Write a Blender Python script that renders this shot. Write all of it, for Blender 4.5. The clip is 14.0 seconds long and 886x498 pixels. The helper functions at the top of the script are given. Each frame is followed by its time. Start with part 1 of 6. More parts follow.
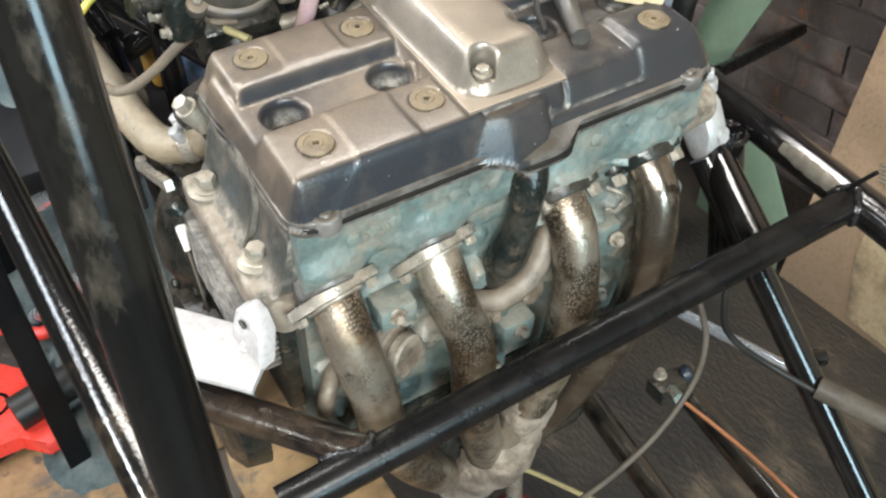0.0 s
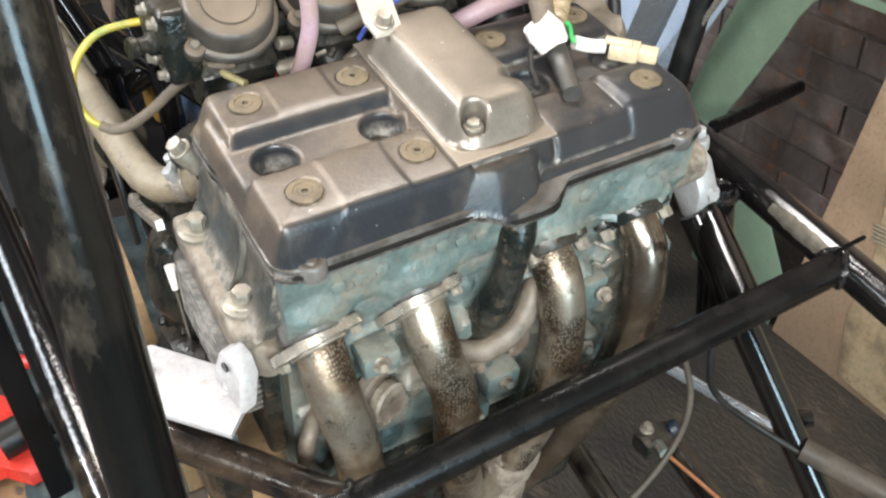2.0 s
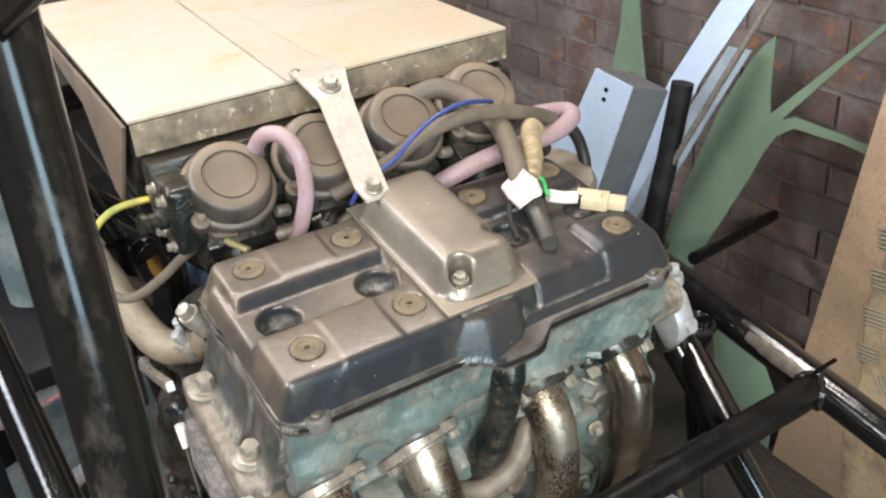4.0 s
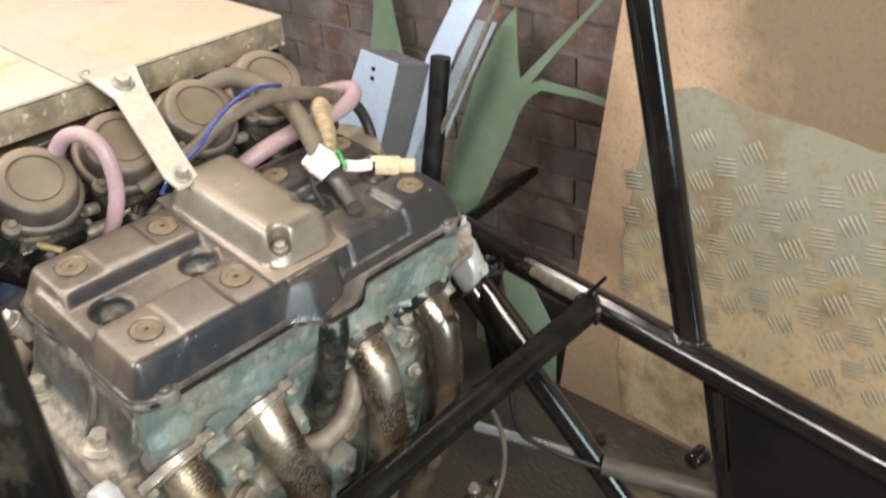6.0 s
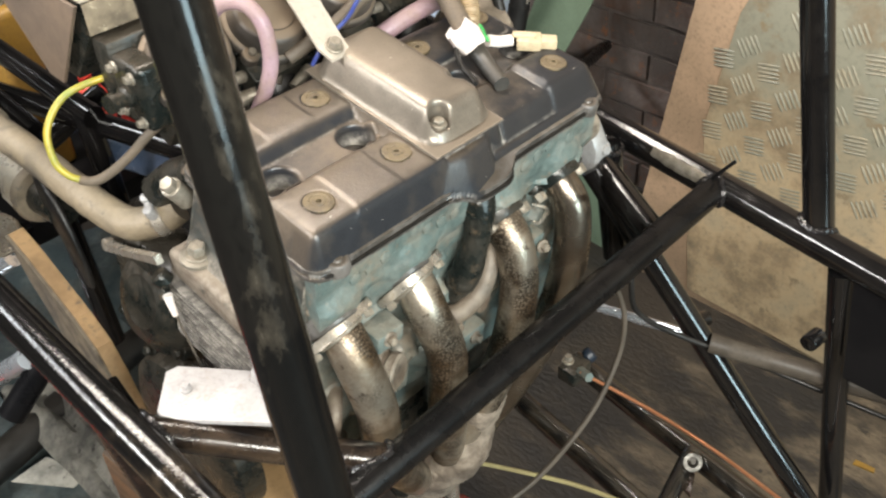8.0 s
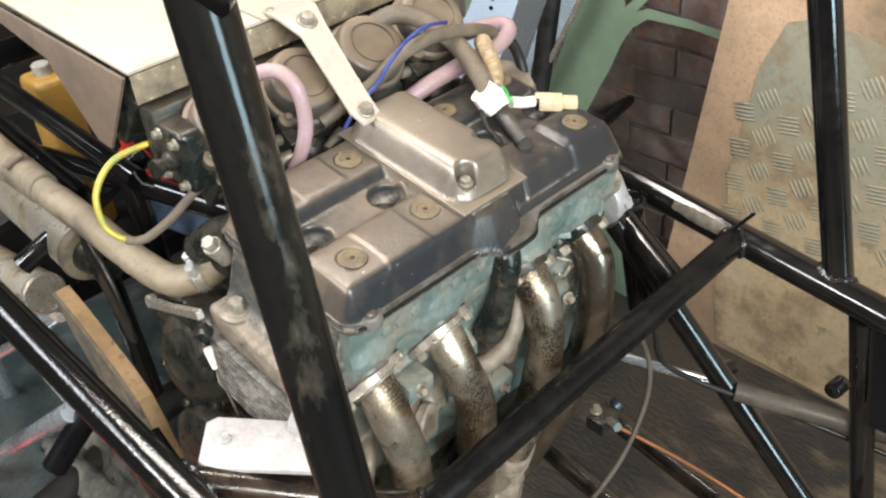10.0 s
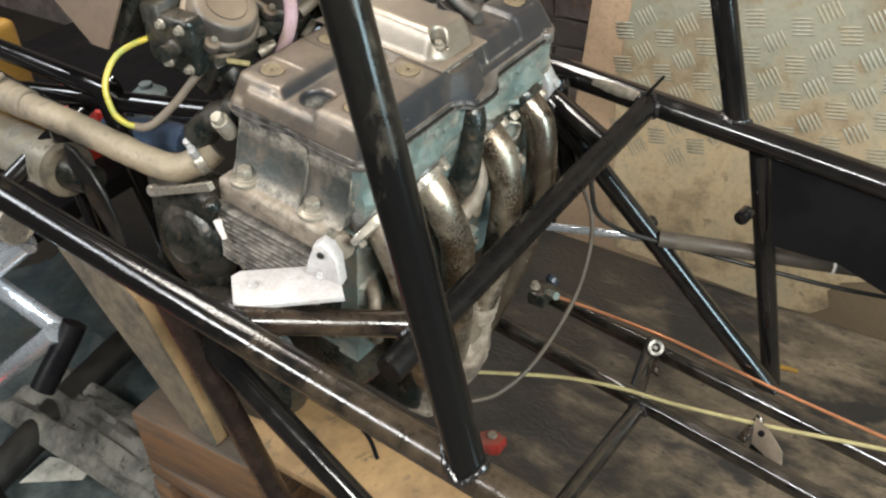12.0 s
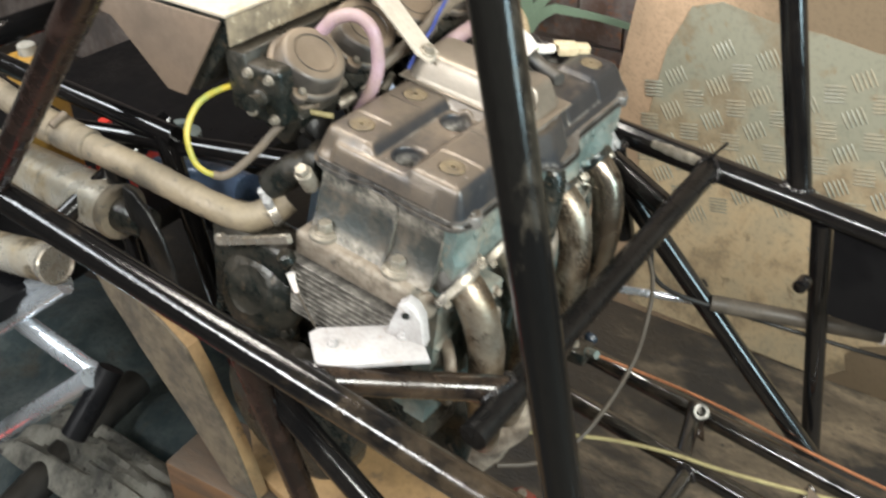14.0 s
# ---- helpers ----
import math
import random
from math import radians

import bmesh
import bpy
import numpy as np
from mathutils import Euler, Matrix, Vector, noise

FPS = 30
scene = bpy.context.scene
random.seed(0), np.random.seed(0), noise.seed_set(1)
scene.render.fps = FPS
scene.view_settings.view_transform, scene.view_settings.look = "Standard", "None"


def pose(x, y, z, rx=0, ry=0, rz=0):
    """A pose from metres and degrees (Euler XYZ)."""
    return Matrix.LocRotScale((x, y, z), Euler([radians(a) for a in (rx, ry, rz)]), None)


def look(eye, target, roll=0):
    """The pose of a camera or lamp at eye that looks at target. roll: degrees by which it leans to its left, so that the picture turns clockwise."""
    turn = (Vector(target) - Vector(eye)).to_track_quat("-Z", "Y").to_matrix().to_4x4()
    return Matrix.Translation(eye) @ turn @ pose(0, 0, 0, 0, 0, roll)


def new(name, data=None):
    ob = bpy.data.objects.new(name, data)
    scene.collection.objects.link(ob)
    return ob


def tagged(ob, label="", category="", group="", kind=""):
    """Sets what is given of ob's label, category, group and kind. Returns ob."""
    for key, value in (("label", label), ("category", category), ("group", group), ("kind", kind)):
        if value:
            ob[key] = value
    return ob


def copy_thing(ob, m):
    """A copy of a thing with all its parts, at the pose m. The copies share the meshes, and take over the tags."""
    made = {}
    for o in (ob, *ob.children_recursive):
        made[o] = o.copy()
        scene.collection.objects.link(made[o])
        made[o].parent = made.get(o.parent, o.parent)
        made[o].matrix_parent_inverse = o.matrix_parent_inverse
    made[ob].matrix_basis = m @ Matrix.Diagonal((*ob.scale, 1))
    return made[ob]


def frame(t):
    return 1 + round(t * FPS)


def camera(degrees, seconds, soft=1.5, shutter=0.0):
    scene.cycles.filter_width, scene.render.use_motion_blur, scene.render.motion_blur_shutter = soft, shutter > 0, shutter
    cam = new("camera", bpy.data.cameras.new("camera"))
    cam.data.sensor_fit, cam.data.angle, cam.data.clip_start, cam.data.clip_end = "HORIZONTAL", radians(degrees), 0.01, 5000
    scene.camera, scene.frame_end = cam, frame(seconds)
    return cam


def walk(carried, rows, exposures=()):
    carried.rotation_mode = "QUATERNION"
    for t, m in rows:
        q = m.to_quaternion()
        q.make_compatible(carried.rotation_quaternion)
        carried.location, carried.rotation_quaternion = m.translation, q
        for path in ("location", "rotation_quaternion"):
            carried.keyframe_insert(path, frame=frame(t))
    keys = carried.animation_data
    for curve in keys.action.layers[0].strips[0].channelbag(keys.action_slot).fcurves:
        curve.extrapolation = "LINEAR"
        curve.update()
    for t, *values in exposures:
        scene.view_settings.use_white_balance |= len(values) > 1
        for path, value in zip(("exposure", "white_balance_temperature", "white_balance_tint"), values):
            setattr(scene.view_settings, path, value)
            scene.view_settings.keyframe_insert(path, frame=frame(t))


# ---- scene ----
cam = camera(50.8, 14.0, 2.2, 0.5)
PATH = [
    (0, (0.0546, -0.0249, 1.3278), (0.7825, 1.3152, 0.0338), -3.73),
    (0.5, (0.0619, -0.0246, 1.3284), (0.8173, 1.3170, 0.0520), -2.48),
    (1, (0.0683, -0.0296, 1.3312), (0.8246, 1.3204, 0.0641), -2.47),
    (1.5, (0.0661, -0.0295, 1.3323), (0.8267, 1.3410, 0.0900), -1.84),
    (2, (0.0656, -0.0267, 1.3363), (0.8227, 1.3563, 0.1058), -1.54),
    (2.5, (0.0682, -0.0255, 1.3522), (0.8821, 1.4628, 0.2927), -2.15),
    (3, (0.0690, -0.0399, 1.3582), (0.8945, 1.4633, 0.3291), -3.82),
    (3.2, (0.0686, -0.0466, 1.3602), (0.9046, 1.4578, 0.3415), -4.01),
    (5.3, (0.0151, -0.1339, 1.3885), (0.9483, 1.3610, 0.4428), -5.28),
    (5.5, (0.0178, -0.1485, 1.3864), (1.0620, 1.2659, 0.4331), -5.66),
    (6, (-0.0278, -0.1086, 1.3964), (1.1927, 1.0916, 0.3622), -3.81),
    (6.5, (-0.0698, -0.0758, 1.3983), (1.0928, 1.0587, 0.2316), -4.90),
    (7, (-0.0851, -0.0453, 1.3979), (1.0640, 1.0224, 0.1572), -1.82),
    (7.5, (-0.1044, -0.0275, 1.4058), (0.9986, 1.0717, 0.1508), -2.31),
    (8, (-0.1164, -0.0210, 1.4153), (0.9582, 1.0992, 0.1543), -2.97),
    (8.2, (-0.1201, -0.0328, 1.4165), (0.9471, 1.1177, 0.1765), -3.38),
    (10.3, (-0.1427, -0.0465, 1.4395), (0.9455, 1.1634, 0.2768), -4.94),
    (10.5, (-0.1739, -0.0532, 1.4378), (0.9711, 1.1147, 0.2869), -4.44),
    (11, (-0.2964, -0.0482, 1.4111), (0.8811, 0.9551, 0.1436), -2.04),
    (11.5, (-0.3632, -0.0801, 1.4071), (0.8494, 0.9493, 0.1947), -3.58),
    (12, (-0.3811, -0.0822, 1.4028), (0.8926, 0.9070, 0.2200), -4.46),
    (12.5, (-0.3880, -0.0627, 1.4021), (0.9022, 0.9055, 0.2197), -4.21),
    (13, (-0.3936, -0.0569, 1.4044), (0.8991, 0.8991, 0.2149), -3.40),
    (13.5, (-0.4215, -0.0280, 1.4076), (0.9075, 0.9067, 0.2413), -2.43),
    (14, (-0.4312, 0.0416, 1.4190), (0.9279, 0.9875, 0.2973), -0.58),
]
EXPOSURE = [(0.0, 0.30, 6620, 10), (2.0, 0.21, 6600, 12), (3.0, 0.02, 6640, 13), (5.5, -0.09, 7040, 14), (6.5, 0.05, 7300, 14), (8.0, 0.1, 7180, 13), (10.5, 0.10, 6900, 13), (12.0, 0.05, 6930, 11), (14.0, 0.06, 6900, 10)]
walk(cam, [(t, look(eye, target, roll)) for t, eye, target, roll in PATH], EXPOSURE)

# ---- world and light ----
world = bpy.data.worlds.new("workshop_world")
scene.world = world
world.use_nodes = True
world.node_tree.nodes["Background"].inputs[0].default_value = (0.9, 0.95, 1.0, 1)
world.node_tree.nodes["Background"].inputs[1].default_value = 0.03


def lamp(name, eye, target, watts, sx, sy, colour):
    data = bpy.data.lights.new(name, "AREA")
    data.shape, data.size, data.size_y, data.energy, data.color = "RECTANGLE", sx, sy, watts, colour
    ob = new(name, data)
    ob.matrix_world = look(eye, target)
    return ob


lamp("ceiling_lamp", (-0.40, -1.15, 1.98), (0.40, 0.50, 0.75), 100, 1.4, 0.30, (0.94, 0.985, 0.975))
lamp("ceiling_lamp", (0.45, 1.15, 2.40), (0.42, 0.9, 0.8), 29, 1.2, 0.14, (1.0, 0.98, 0.94))
lamp("ceiling_lamp", (-1.7, 1.0, 2.20), (-0.1, 1.0, 0.5), 66, 1.2, 0.30, (0.90, 0.95, 1.0))

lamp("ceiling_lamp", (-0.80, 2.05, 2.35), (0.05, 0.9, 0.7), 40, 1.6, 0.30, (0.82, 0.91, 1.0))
# daylight in the opening of the south window
lamp("window_daylight", (0.15, -3.02, 1.45), (0.15, 0.5, 1.30), 78, 1.0, 1.2, (0.58, 0.86, 1.0))


# ---- materials ----
def mat(name, base, second, scale=20.0, rough=0.6, metal=0.0, bump=0.2, fine=180.0, dust=None, dust_amount=0.6,
        spots=None, rough_var=0.15, coat=0.0, bump_dist=0.002, stretch=(1, 1, 1), island=0.0, lo=0.42, hi=0.62, wear=None, wear_amount=0.9,
        stain=None, stain_scale=8.0, stain_lo=0.5, stain_hi=0.62, hatch=0.0, grad=None, coat_rough=0.12, place=False, specular=0.5, dust_from=0.35, dust_light_way=(0, 0, 1), speck=None, smear=None, smear_shift=None):
    """Two scales of noise over base and second colour; dust lies on what faces up, and tilted sideways also paints in
    light on an end; spots are stains; smears and specks lie over it.
    """
    m = bpy.data.materials.new(name)
    m.use_nodes = True
    nt = m.node_tree
    N, L = nt.nodes, nt.links
    b = N["Principled BSDF"]
    b.inputs["Metallic"].default_value = metal
    b.inputs["Coat Weight"].default_value = coat
    b.inputs["Coat Roughness"].default_value = coat_rough
    geo = N.new("ShaderNodeTexCoord")
    mapn = N.new("ShaderNodeMapping")
    mapn.inputs["Scale"].default_value = stretch
    if place:
        where = N.new("ShaderNodeNewGeometry")
        L.new(where.outputs["Position"], mapn.inputs["Vector"])
    else:
        L.new(geo.outputs["Object"], mapn.inputs["Vector"])
    b.inputs["Specular IOR Level"].default_value = specular

    def noise_node(s, detail, r=0.55):
        n = N.new("ShaderNodeTexNoise")
        n.inputs["Scale"].default_value, n.inputs["Detail"].default_value, n.inputs["Roughness"].default_value = s, detail, r
        L.new(mapn.outputs["Vector"], n.inputs["Vector"])
        return n

    def ramp(src, a, c):
        r = N.new("ShaderNodeMapRange")
        r.inputs["From Min"].default_value, r.inputs["From Max"].default_value = a, c
        L.new(src, r.inputs["Value"])
        return r.outputs["Result"]

    def mix(fac, a, c):
        x = N.new("ShaderNodeMix")
        x.data_type = "RGBA"
        if isinstance(fac, float):
            x.inputs[0].default_value = fac
        else:
            L.new(fac, x.inputs[0])
        for sock, v in ((x.inputs[6], a), (x.inputs[7], c)):
            if isinstance(v, tuple):
                sock.default_value = (*v, 1)
            else:
                L.new(v, sock)
        return x.outputs[2]

    big, small = noise_node(scale, 8, 0.64), noise_node(fine, 3)
    cover = ramp(big.outputs["Fac"], lo, hi)
    # shifts the mix along one axis; on floor and board it paints in shade
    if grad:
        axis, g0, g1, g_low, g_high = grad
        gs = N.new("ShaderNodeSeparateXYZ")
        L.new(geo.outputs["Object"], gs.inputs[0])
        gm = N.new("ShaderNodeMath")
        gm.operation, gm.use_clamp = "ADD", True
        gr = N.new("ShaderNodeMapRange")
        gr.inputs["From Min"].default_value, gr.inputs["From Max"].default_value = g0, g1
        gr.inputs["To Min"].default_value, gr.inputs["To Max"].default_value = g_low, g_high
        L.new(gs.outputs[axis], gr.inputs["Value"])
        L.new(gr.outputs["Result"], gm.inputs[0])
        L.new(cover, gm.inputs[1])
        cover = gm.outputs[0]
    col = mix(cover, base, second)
    if stain:
        st = noise_node(stain_scale, 6, 0.65)
        col = mix(ramp(st.outputs["Fac"], stain_lo, stain_hi), col, stain)
    dark = tuple(0.55 * v for v in base)
    fac = N.new("ShaderNodeMath")
    fac.operation = "MULTIPLY"
    fac.inputs[1].default_value = 0.45
    L.new(ramp(small.outputs["Fac"], 0.5, 0.75), fac.inputs[0])
    col = mix(fac.outputs[0], col, dark)
    if spots:
        s = noise_node(scale * 2.7, 6, 0.7)
        col = mix(ramp(s.outputs["Fac"], 0.58, 0.66), col, spots)
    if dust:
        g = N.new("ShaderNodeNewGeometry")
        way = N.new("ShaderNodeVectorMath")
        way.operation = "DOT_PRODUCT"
        way.inputs[1].default_value = Vector(dust_light_way).normalized()
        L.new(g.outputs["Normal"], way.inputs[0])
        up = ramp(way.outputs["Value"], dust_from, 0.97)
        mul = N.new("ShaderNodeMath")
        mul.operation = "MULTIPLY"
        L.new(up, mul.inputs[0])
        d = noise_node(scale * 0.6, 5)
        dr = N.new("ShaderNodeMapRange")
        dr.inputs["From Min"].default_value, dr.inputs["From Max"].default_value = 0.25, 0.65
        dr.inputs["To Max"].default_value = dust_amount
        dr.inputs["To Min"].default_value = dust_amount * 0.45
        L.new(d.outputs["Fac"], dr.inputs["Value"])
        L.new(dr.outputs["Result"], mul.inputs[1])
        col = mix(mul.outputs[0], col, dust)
    # the smear can be made to thicken along object x
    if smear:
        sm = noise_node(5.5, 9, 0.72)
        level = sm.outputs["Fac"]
        if smear_shift:
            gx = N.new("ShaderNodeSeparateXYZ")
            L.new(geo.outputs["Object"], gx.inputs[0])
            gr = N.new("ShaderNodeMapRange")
            gr.inputs["From Min"].default_value, gr.inputs["From Max"].default_value, gr.inputs["To Max"].default_value = smear_shift
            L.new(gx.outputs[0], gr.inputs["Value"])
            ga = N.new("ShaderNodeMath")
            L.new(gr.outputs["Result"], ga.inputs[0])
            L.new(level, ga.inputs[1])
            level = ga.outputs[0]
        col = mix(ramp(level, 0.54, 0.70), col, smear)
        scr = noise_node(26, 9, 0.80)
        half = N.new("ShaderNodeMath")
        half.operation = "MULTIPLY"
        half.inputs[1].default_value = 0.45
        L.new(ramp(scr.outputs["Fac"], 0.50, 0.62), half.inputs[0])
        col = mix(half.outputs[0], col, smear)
    if speck:
        sp = noise_node(170, 3, 0.6)
        col = mix(ramp(sp.outputs["Fac"], 0.725, 0.75), col, speck)
    if wear:
        pt = N.new("ShaderNodeNewGeometry")
        chips = noise_node(75, 3, 0.7)
        wm = N.new("ShaderNodeMath")
        wm.operation = "MULTIPLY"
        L.new(ramp(pt.outputs["Pointiness"], 0.515, 0.575), wm.inputs[0])
        cr = N.new("ShaderNodeMapRange")
        cr.inputs["From Min"].default_value, cr.inputs["From Max"].default_value = 0.40, 0.62
        cr.inputs["To Min"].default_value, cr.inputs["To Max"].default_value = 0.12, wear_amount
        L.new(chips.outputs["Fac"], cr.inputs["Value"])
        L.new(cr.outputs["Result"], wm.inputs[1])
        col = mix(wm.outputs[0], col, wear)
    if hatch:
        vo = N.new("ShaderNodeTexVoronoi")
        vo.inputs["Scale"].default_value, vo.inputs["Randomness"].default_value = 390, 0.65
        L.new(geo.outputs["Object"], vo.inputs["Vector"])
        hm = N.new("ShaderNodeMath")
        hm.operation = "MULTIPLY"
        L.new(ramp(vo.outputs["Distance"], 0.30, 0.55), hm.inputs[0])
        patch = noise_node(17, 2, 0.5)
        pr = N.new("ShaderNodeMapRange")
        pr.inputs["From Min"].default_value, pr.inputs["From Max"].default_value = 0.42, 0.52
        pr.inputs["To Max"].default_value = hatch
        L.new(patch.outputs["Fac"], pr.inputs["Value"])
        L.new(pr.outputs["Result"], hm.inputs[1])
        col = mix(hm.outputs[0], col, (0.05, 0.038, 0.028))
    if island:
        oi = N.new("ShaderNodeObjectInfo")
        hs = N.new("ShaderNodeHueSaturation")
        mr = N.new("ShaderNodeMapRange")
        mr.inputs["To Min"].default_value, mr.inputs["To Max"].default_value = 1 - island, 1 + island
        L.new(oi.outputs["Random"], mr.inputs["Value"])
        L.new(mr.outputs["Result"], hs.inputs["Value"])
        L.new(col, hs.inputs["Color"])
        col = hs.outputs["Color"]
    L.new(col, b.inputs["Base Color"])
    rr = N.new("ShaderNodeMapRange")
    rr.inputs["To Min"].default_value, rr.inputs["To Max"].default_value = max(0.03, rough - rough_var), min(1, rough + rough_var)
    L.new(cover, rr.inputs["Value"])
    L.new(rr.outputs["Result"], b.inputs["Roughness"])
    if bump:
        bn = N.new("ShaderNodeBump")
        bn.inputs["Strength"].default_value, bn.inputs["Distance"].default_value = bump, bump_dist
        L.new(small.outputs["Fac"], bn.inputs["Height"])
        L.new(bn.outputs["Normal"], b.inputs["Normal"])
    return m


M_FRAME = mat("black_gloss_paint", (0.0040, 0.0038, 0.0040), (0.0075, 0.0065, 0.006), 14, 0.11, 0, 0.22, 320, None, rough_var=0.07, coat=0.0, bump_dist=0.0005, stain=(0.009, 0.0075, 0.006), stain_scale=22, stain_lo=0.60, stain_hi=0.74, specular=0.50)
M_MATT = mat("matt_black_paint", (0.0045, 0.0042, 0.0042), (0.009, 0.0075, 0.0065), 26, 0.36, 0, 0.3, 260, None, rough_var=0.12, lo=0.45, hi=0.75, bump_dist=0.0006, specular=0.22)
M_FRAME_DIRTY = mat("dusty_black_paint", (0.0040, 0.0040, 0.0040), (0.044, 0.038, 0.029), 26, 0.25, 0, 0.12, 240, None, rough_var=0.10, specular=0.30, lo=0.54, hi=0.70, bump_dist=0.0006, stretch=(1, 1, 0.40), grad=(2, 0.575, 0.660, -0.9, 0.06))
M_BROWNTUBE = mat("brown_smeared_black_paint", (0.006, 0.005, 0.005), (0.042, 0.027, 0.017), 26, 0.20, 0, 0.35, 260, None, rough_var=0.09, lo=0.40, hi=0.70, bump_dist=0.0006)
M_RAIL = mat("dust_brown_black_paint", (0.0045, 0.0042, 0.0042), (0.046, 0.033, 0.021), 34, 0.17, 0, 0.45, 300, None, rough_var=0.07, lo=0.35, hi=0.75, bump_dist=0.0006, grad=(1, 0.22, -0.08, -0.7, 0.35))
M_LOWRAIL = mat("dust_topped_black_paint", (0.0045, 0.0042, 0.0042), (0.022, 0.017, 0.012), 40, 0.16, 0, 0.22, 160, (0.060, 0.050, 0.038), 0.32, rough_var=0.08, dust_from=0.75, bump_dist=0.0006, specular=0.9)
M_RUST = mat("dark_rusty_primer", (0.0075, 0.0045, 0.004), (0.022, 0.011, 0.008), 25, 0.30, 0, 0.2, 240)
# dust on top is real; its tilt to -x paints that end's warmer light
M_COVER = mat("dusty_bronze_black_casting", (0.022, 0.024, 0.028), (0.098, 0.080, 0.062), 13, 0.36, 0.15, 0.16, 420, (0.178, 0.133, 0.093), 0.97, rough_var=0.08, lo=0.47, hi=0.76, wear=(0.62, 0.58, 0.52), wear_amount=0.9, stain=(0.026, 0.027, 0.032), stain_scale=9, stain_lo=0.54, stain_hi=0.76, dust_from=0.50, dust_light_way=(-0.50, 0.12, 0.86), speck=(0.50, 0.46, 0.41), smear=(0.024, 0.024, 0.026), smear_shift=(0.0, 0.09, 0.19))
M_FLANGE = mat("dusty_dark_flange", (0.024, 0.023, 0.022), (0.060, 0.050, 0.041), 18, 0.42, 0.1, 0.12, 420, (0.125, 0.098, 0.072), 0.7, rough_var=0.10, wear=(0.16, 0.15, 0.14), wear_amount=0.6)
M_WASHER = mat("dusty_seal_rubber", (0.075, 0.055, 0.030), (0.150, 0.112, 0.062), 90, 0.60, 0.15, 0.4, 300, (0.170, 0.125, 0.075), 0.6, stain=(0.030, 0.024, 0.018), stain_scale=70, stain_lo=0.5, stain_hi=0.6)
M_BOX = mat("worn_bronze_box_paint", (0.190, 0.165, 0.136), (0.270, 0.232, 0.190), 10, 0.40, 0.6, 0.06, 500, (0.215, 0.168, 0.122), 0.6, rough_var=0.08, wear=(0.45, 0.40, 0.34), wear_amount=0.3, stain=(0.105, 0.085, 0.066), stain_scale=7, stain_lo=0.50, stain_hi=0.75, dust_from=0.8, speck=(0.5, 0.46, 0.4))
M_HEAD = mat("dirty_green_grey_casting", (0.096, 0.134, 0.126), (0.148, 0.166, 0.149), 34, 0.55, 0.05, 0.6, 150, (0.22, 0.185, 0.138), 0.6, (0.165, 0.138, 0.105), stain=(0.185, 0.155, 0.116), stain_scale=16, stain_lo=0.50, stain_hi=0.68, smear=(0.042, 0.054, 0.050))
M_SIDE = mat("dusty_brown_casting", (0.102, 0.080, 0.060), (0.150, 0.117, 0.088), 18, 0.66, 0.1, 0.5, 140, (0.190, 0.148, 0.108), 0.6, (0.042, 0.036, 0.029), wear=(0.28, 0.24, 0.19), stain=(0.050, 0.046, 0.039), stain_scale=12, stain_lo=0.52, stain_hi=0.68)
M_CASE = mat("oily_dark_casting", (0.010, 0.013, 0.012), (0.038, 0.034, 0.027), 30, 0.36, 0.2, 0.6, 140, (0.085, 0.066, 0.048), 0.45, (0.075, 0.056, 0.038), specular=0.35)
M_PIPE = mat("heat_stained_steel", (0.43, 0.38, 0.31), (0.150, 0.098, 0.056), 16, 0.41, 0.85, 0.22, 380, None, spots=(0.070, 0.048, 0.032), rough_var=0.10, lo=0.42, hi=0.60, hatch=0.9)
M_PIPE_DARK = mat("dull_brown_steel", (0.24, 0.205, 0.165), (0.115, 0.088, 0.065), 11, 0.26, 0.9, 0.15, 380, None, spots=(0.06, 0.046, 0.036), rough_var=0.08)
M_STEEL = mat("bright_zinc_steel", (0.50, 0.46, 0.40), (0.30, 0.255, 0.20), 50, 0.38, 0.75, 0.15, 300, None)
M_EYE = mat("dull_oily_steel", (0.12, 0.113, 0.10), (0.060, 0.054, 0.046), 60, 0.48, 0.5, 0.2, 300)
M_BOLT = mat("dull_zinc_bolt", (0.33, 0.30, 0.25), (0.20, 0.175, 0.14), 70, 0.5, 0.6, 0.2, 300, (0.24, 0.20, 0.15), 0.5)
M_ALU = mat("grey_white_aluminium", (0.40, 0.395, 0.39), (0.30, 0.292, 0.285), 40, 0.5, 0.4, 0.2, 260, None)
M_ENDWALL = mat("grimy_green_brown_casting", (0.030, 0.033, 0.030), (0.088, 0.070, 0.052), 24, 0.60, 0.1, 0.5, 140, (0.170, 0.132, 0.096), 0.6, (0.030, 0.030, 0.027), wear=(0.26, 0.23, 0.19), stain=(0.030, 0.036, 0.035), stain_scale=22, stain_lo=0.48, stain_hi=0.62)
M_FIN = mat("grey_cooling_fin", (0.034, 0.031, 0.027), (0.070, 0.061, 0.051), 30, 0.55, 0.2, 0.3, 200, None, wear=(0.34, 0.31, 0.27))
M_SIDEPANEL = mat("brown_side_sheet", (0.140, 0.100, 0.072), (0.085, 0.060, 0.042), 9, 0.65, 0, 0.1, 200)
M_WELD = mat("shiny_weld_metal", (0.022, 0.020, 0.020), (0.008, 0.0075, 0.0075), 120, 0.16, 0.2, 0.2, 300, None)
M_STRAP = mat("dull_strap_metal", (0.47, 0.42, 0.355), (0.37, 0.325, 0.27), 20, 0.5, 0.2, 0.1, 260, None)
M_PLATE = mat("white_painted_steel", (0.38, 0.362, 0.358), (0.32, 0.298, 0.288), 30, 0.45, 0, 0.12, 240, None, spots=(0.30, 0.265, 0.24))
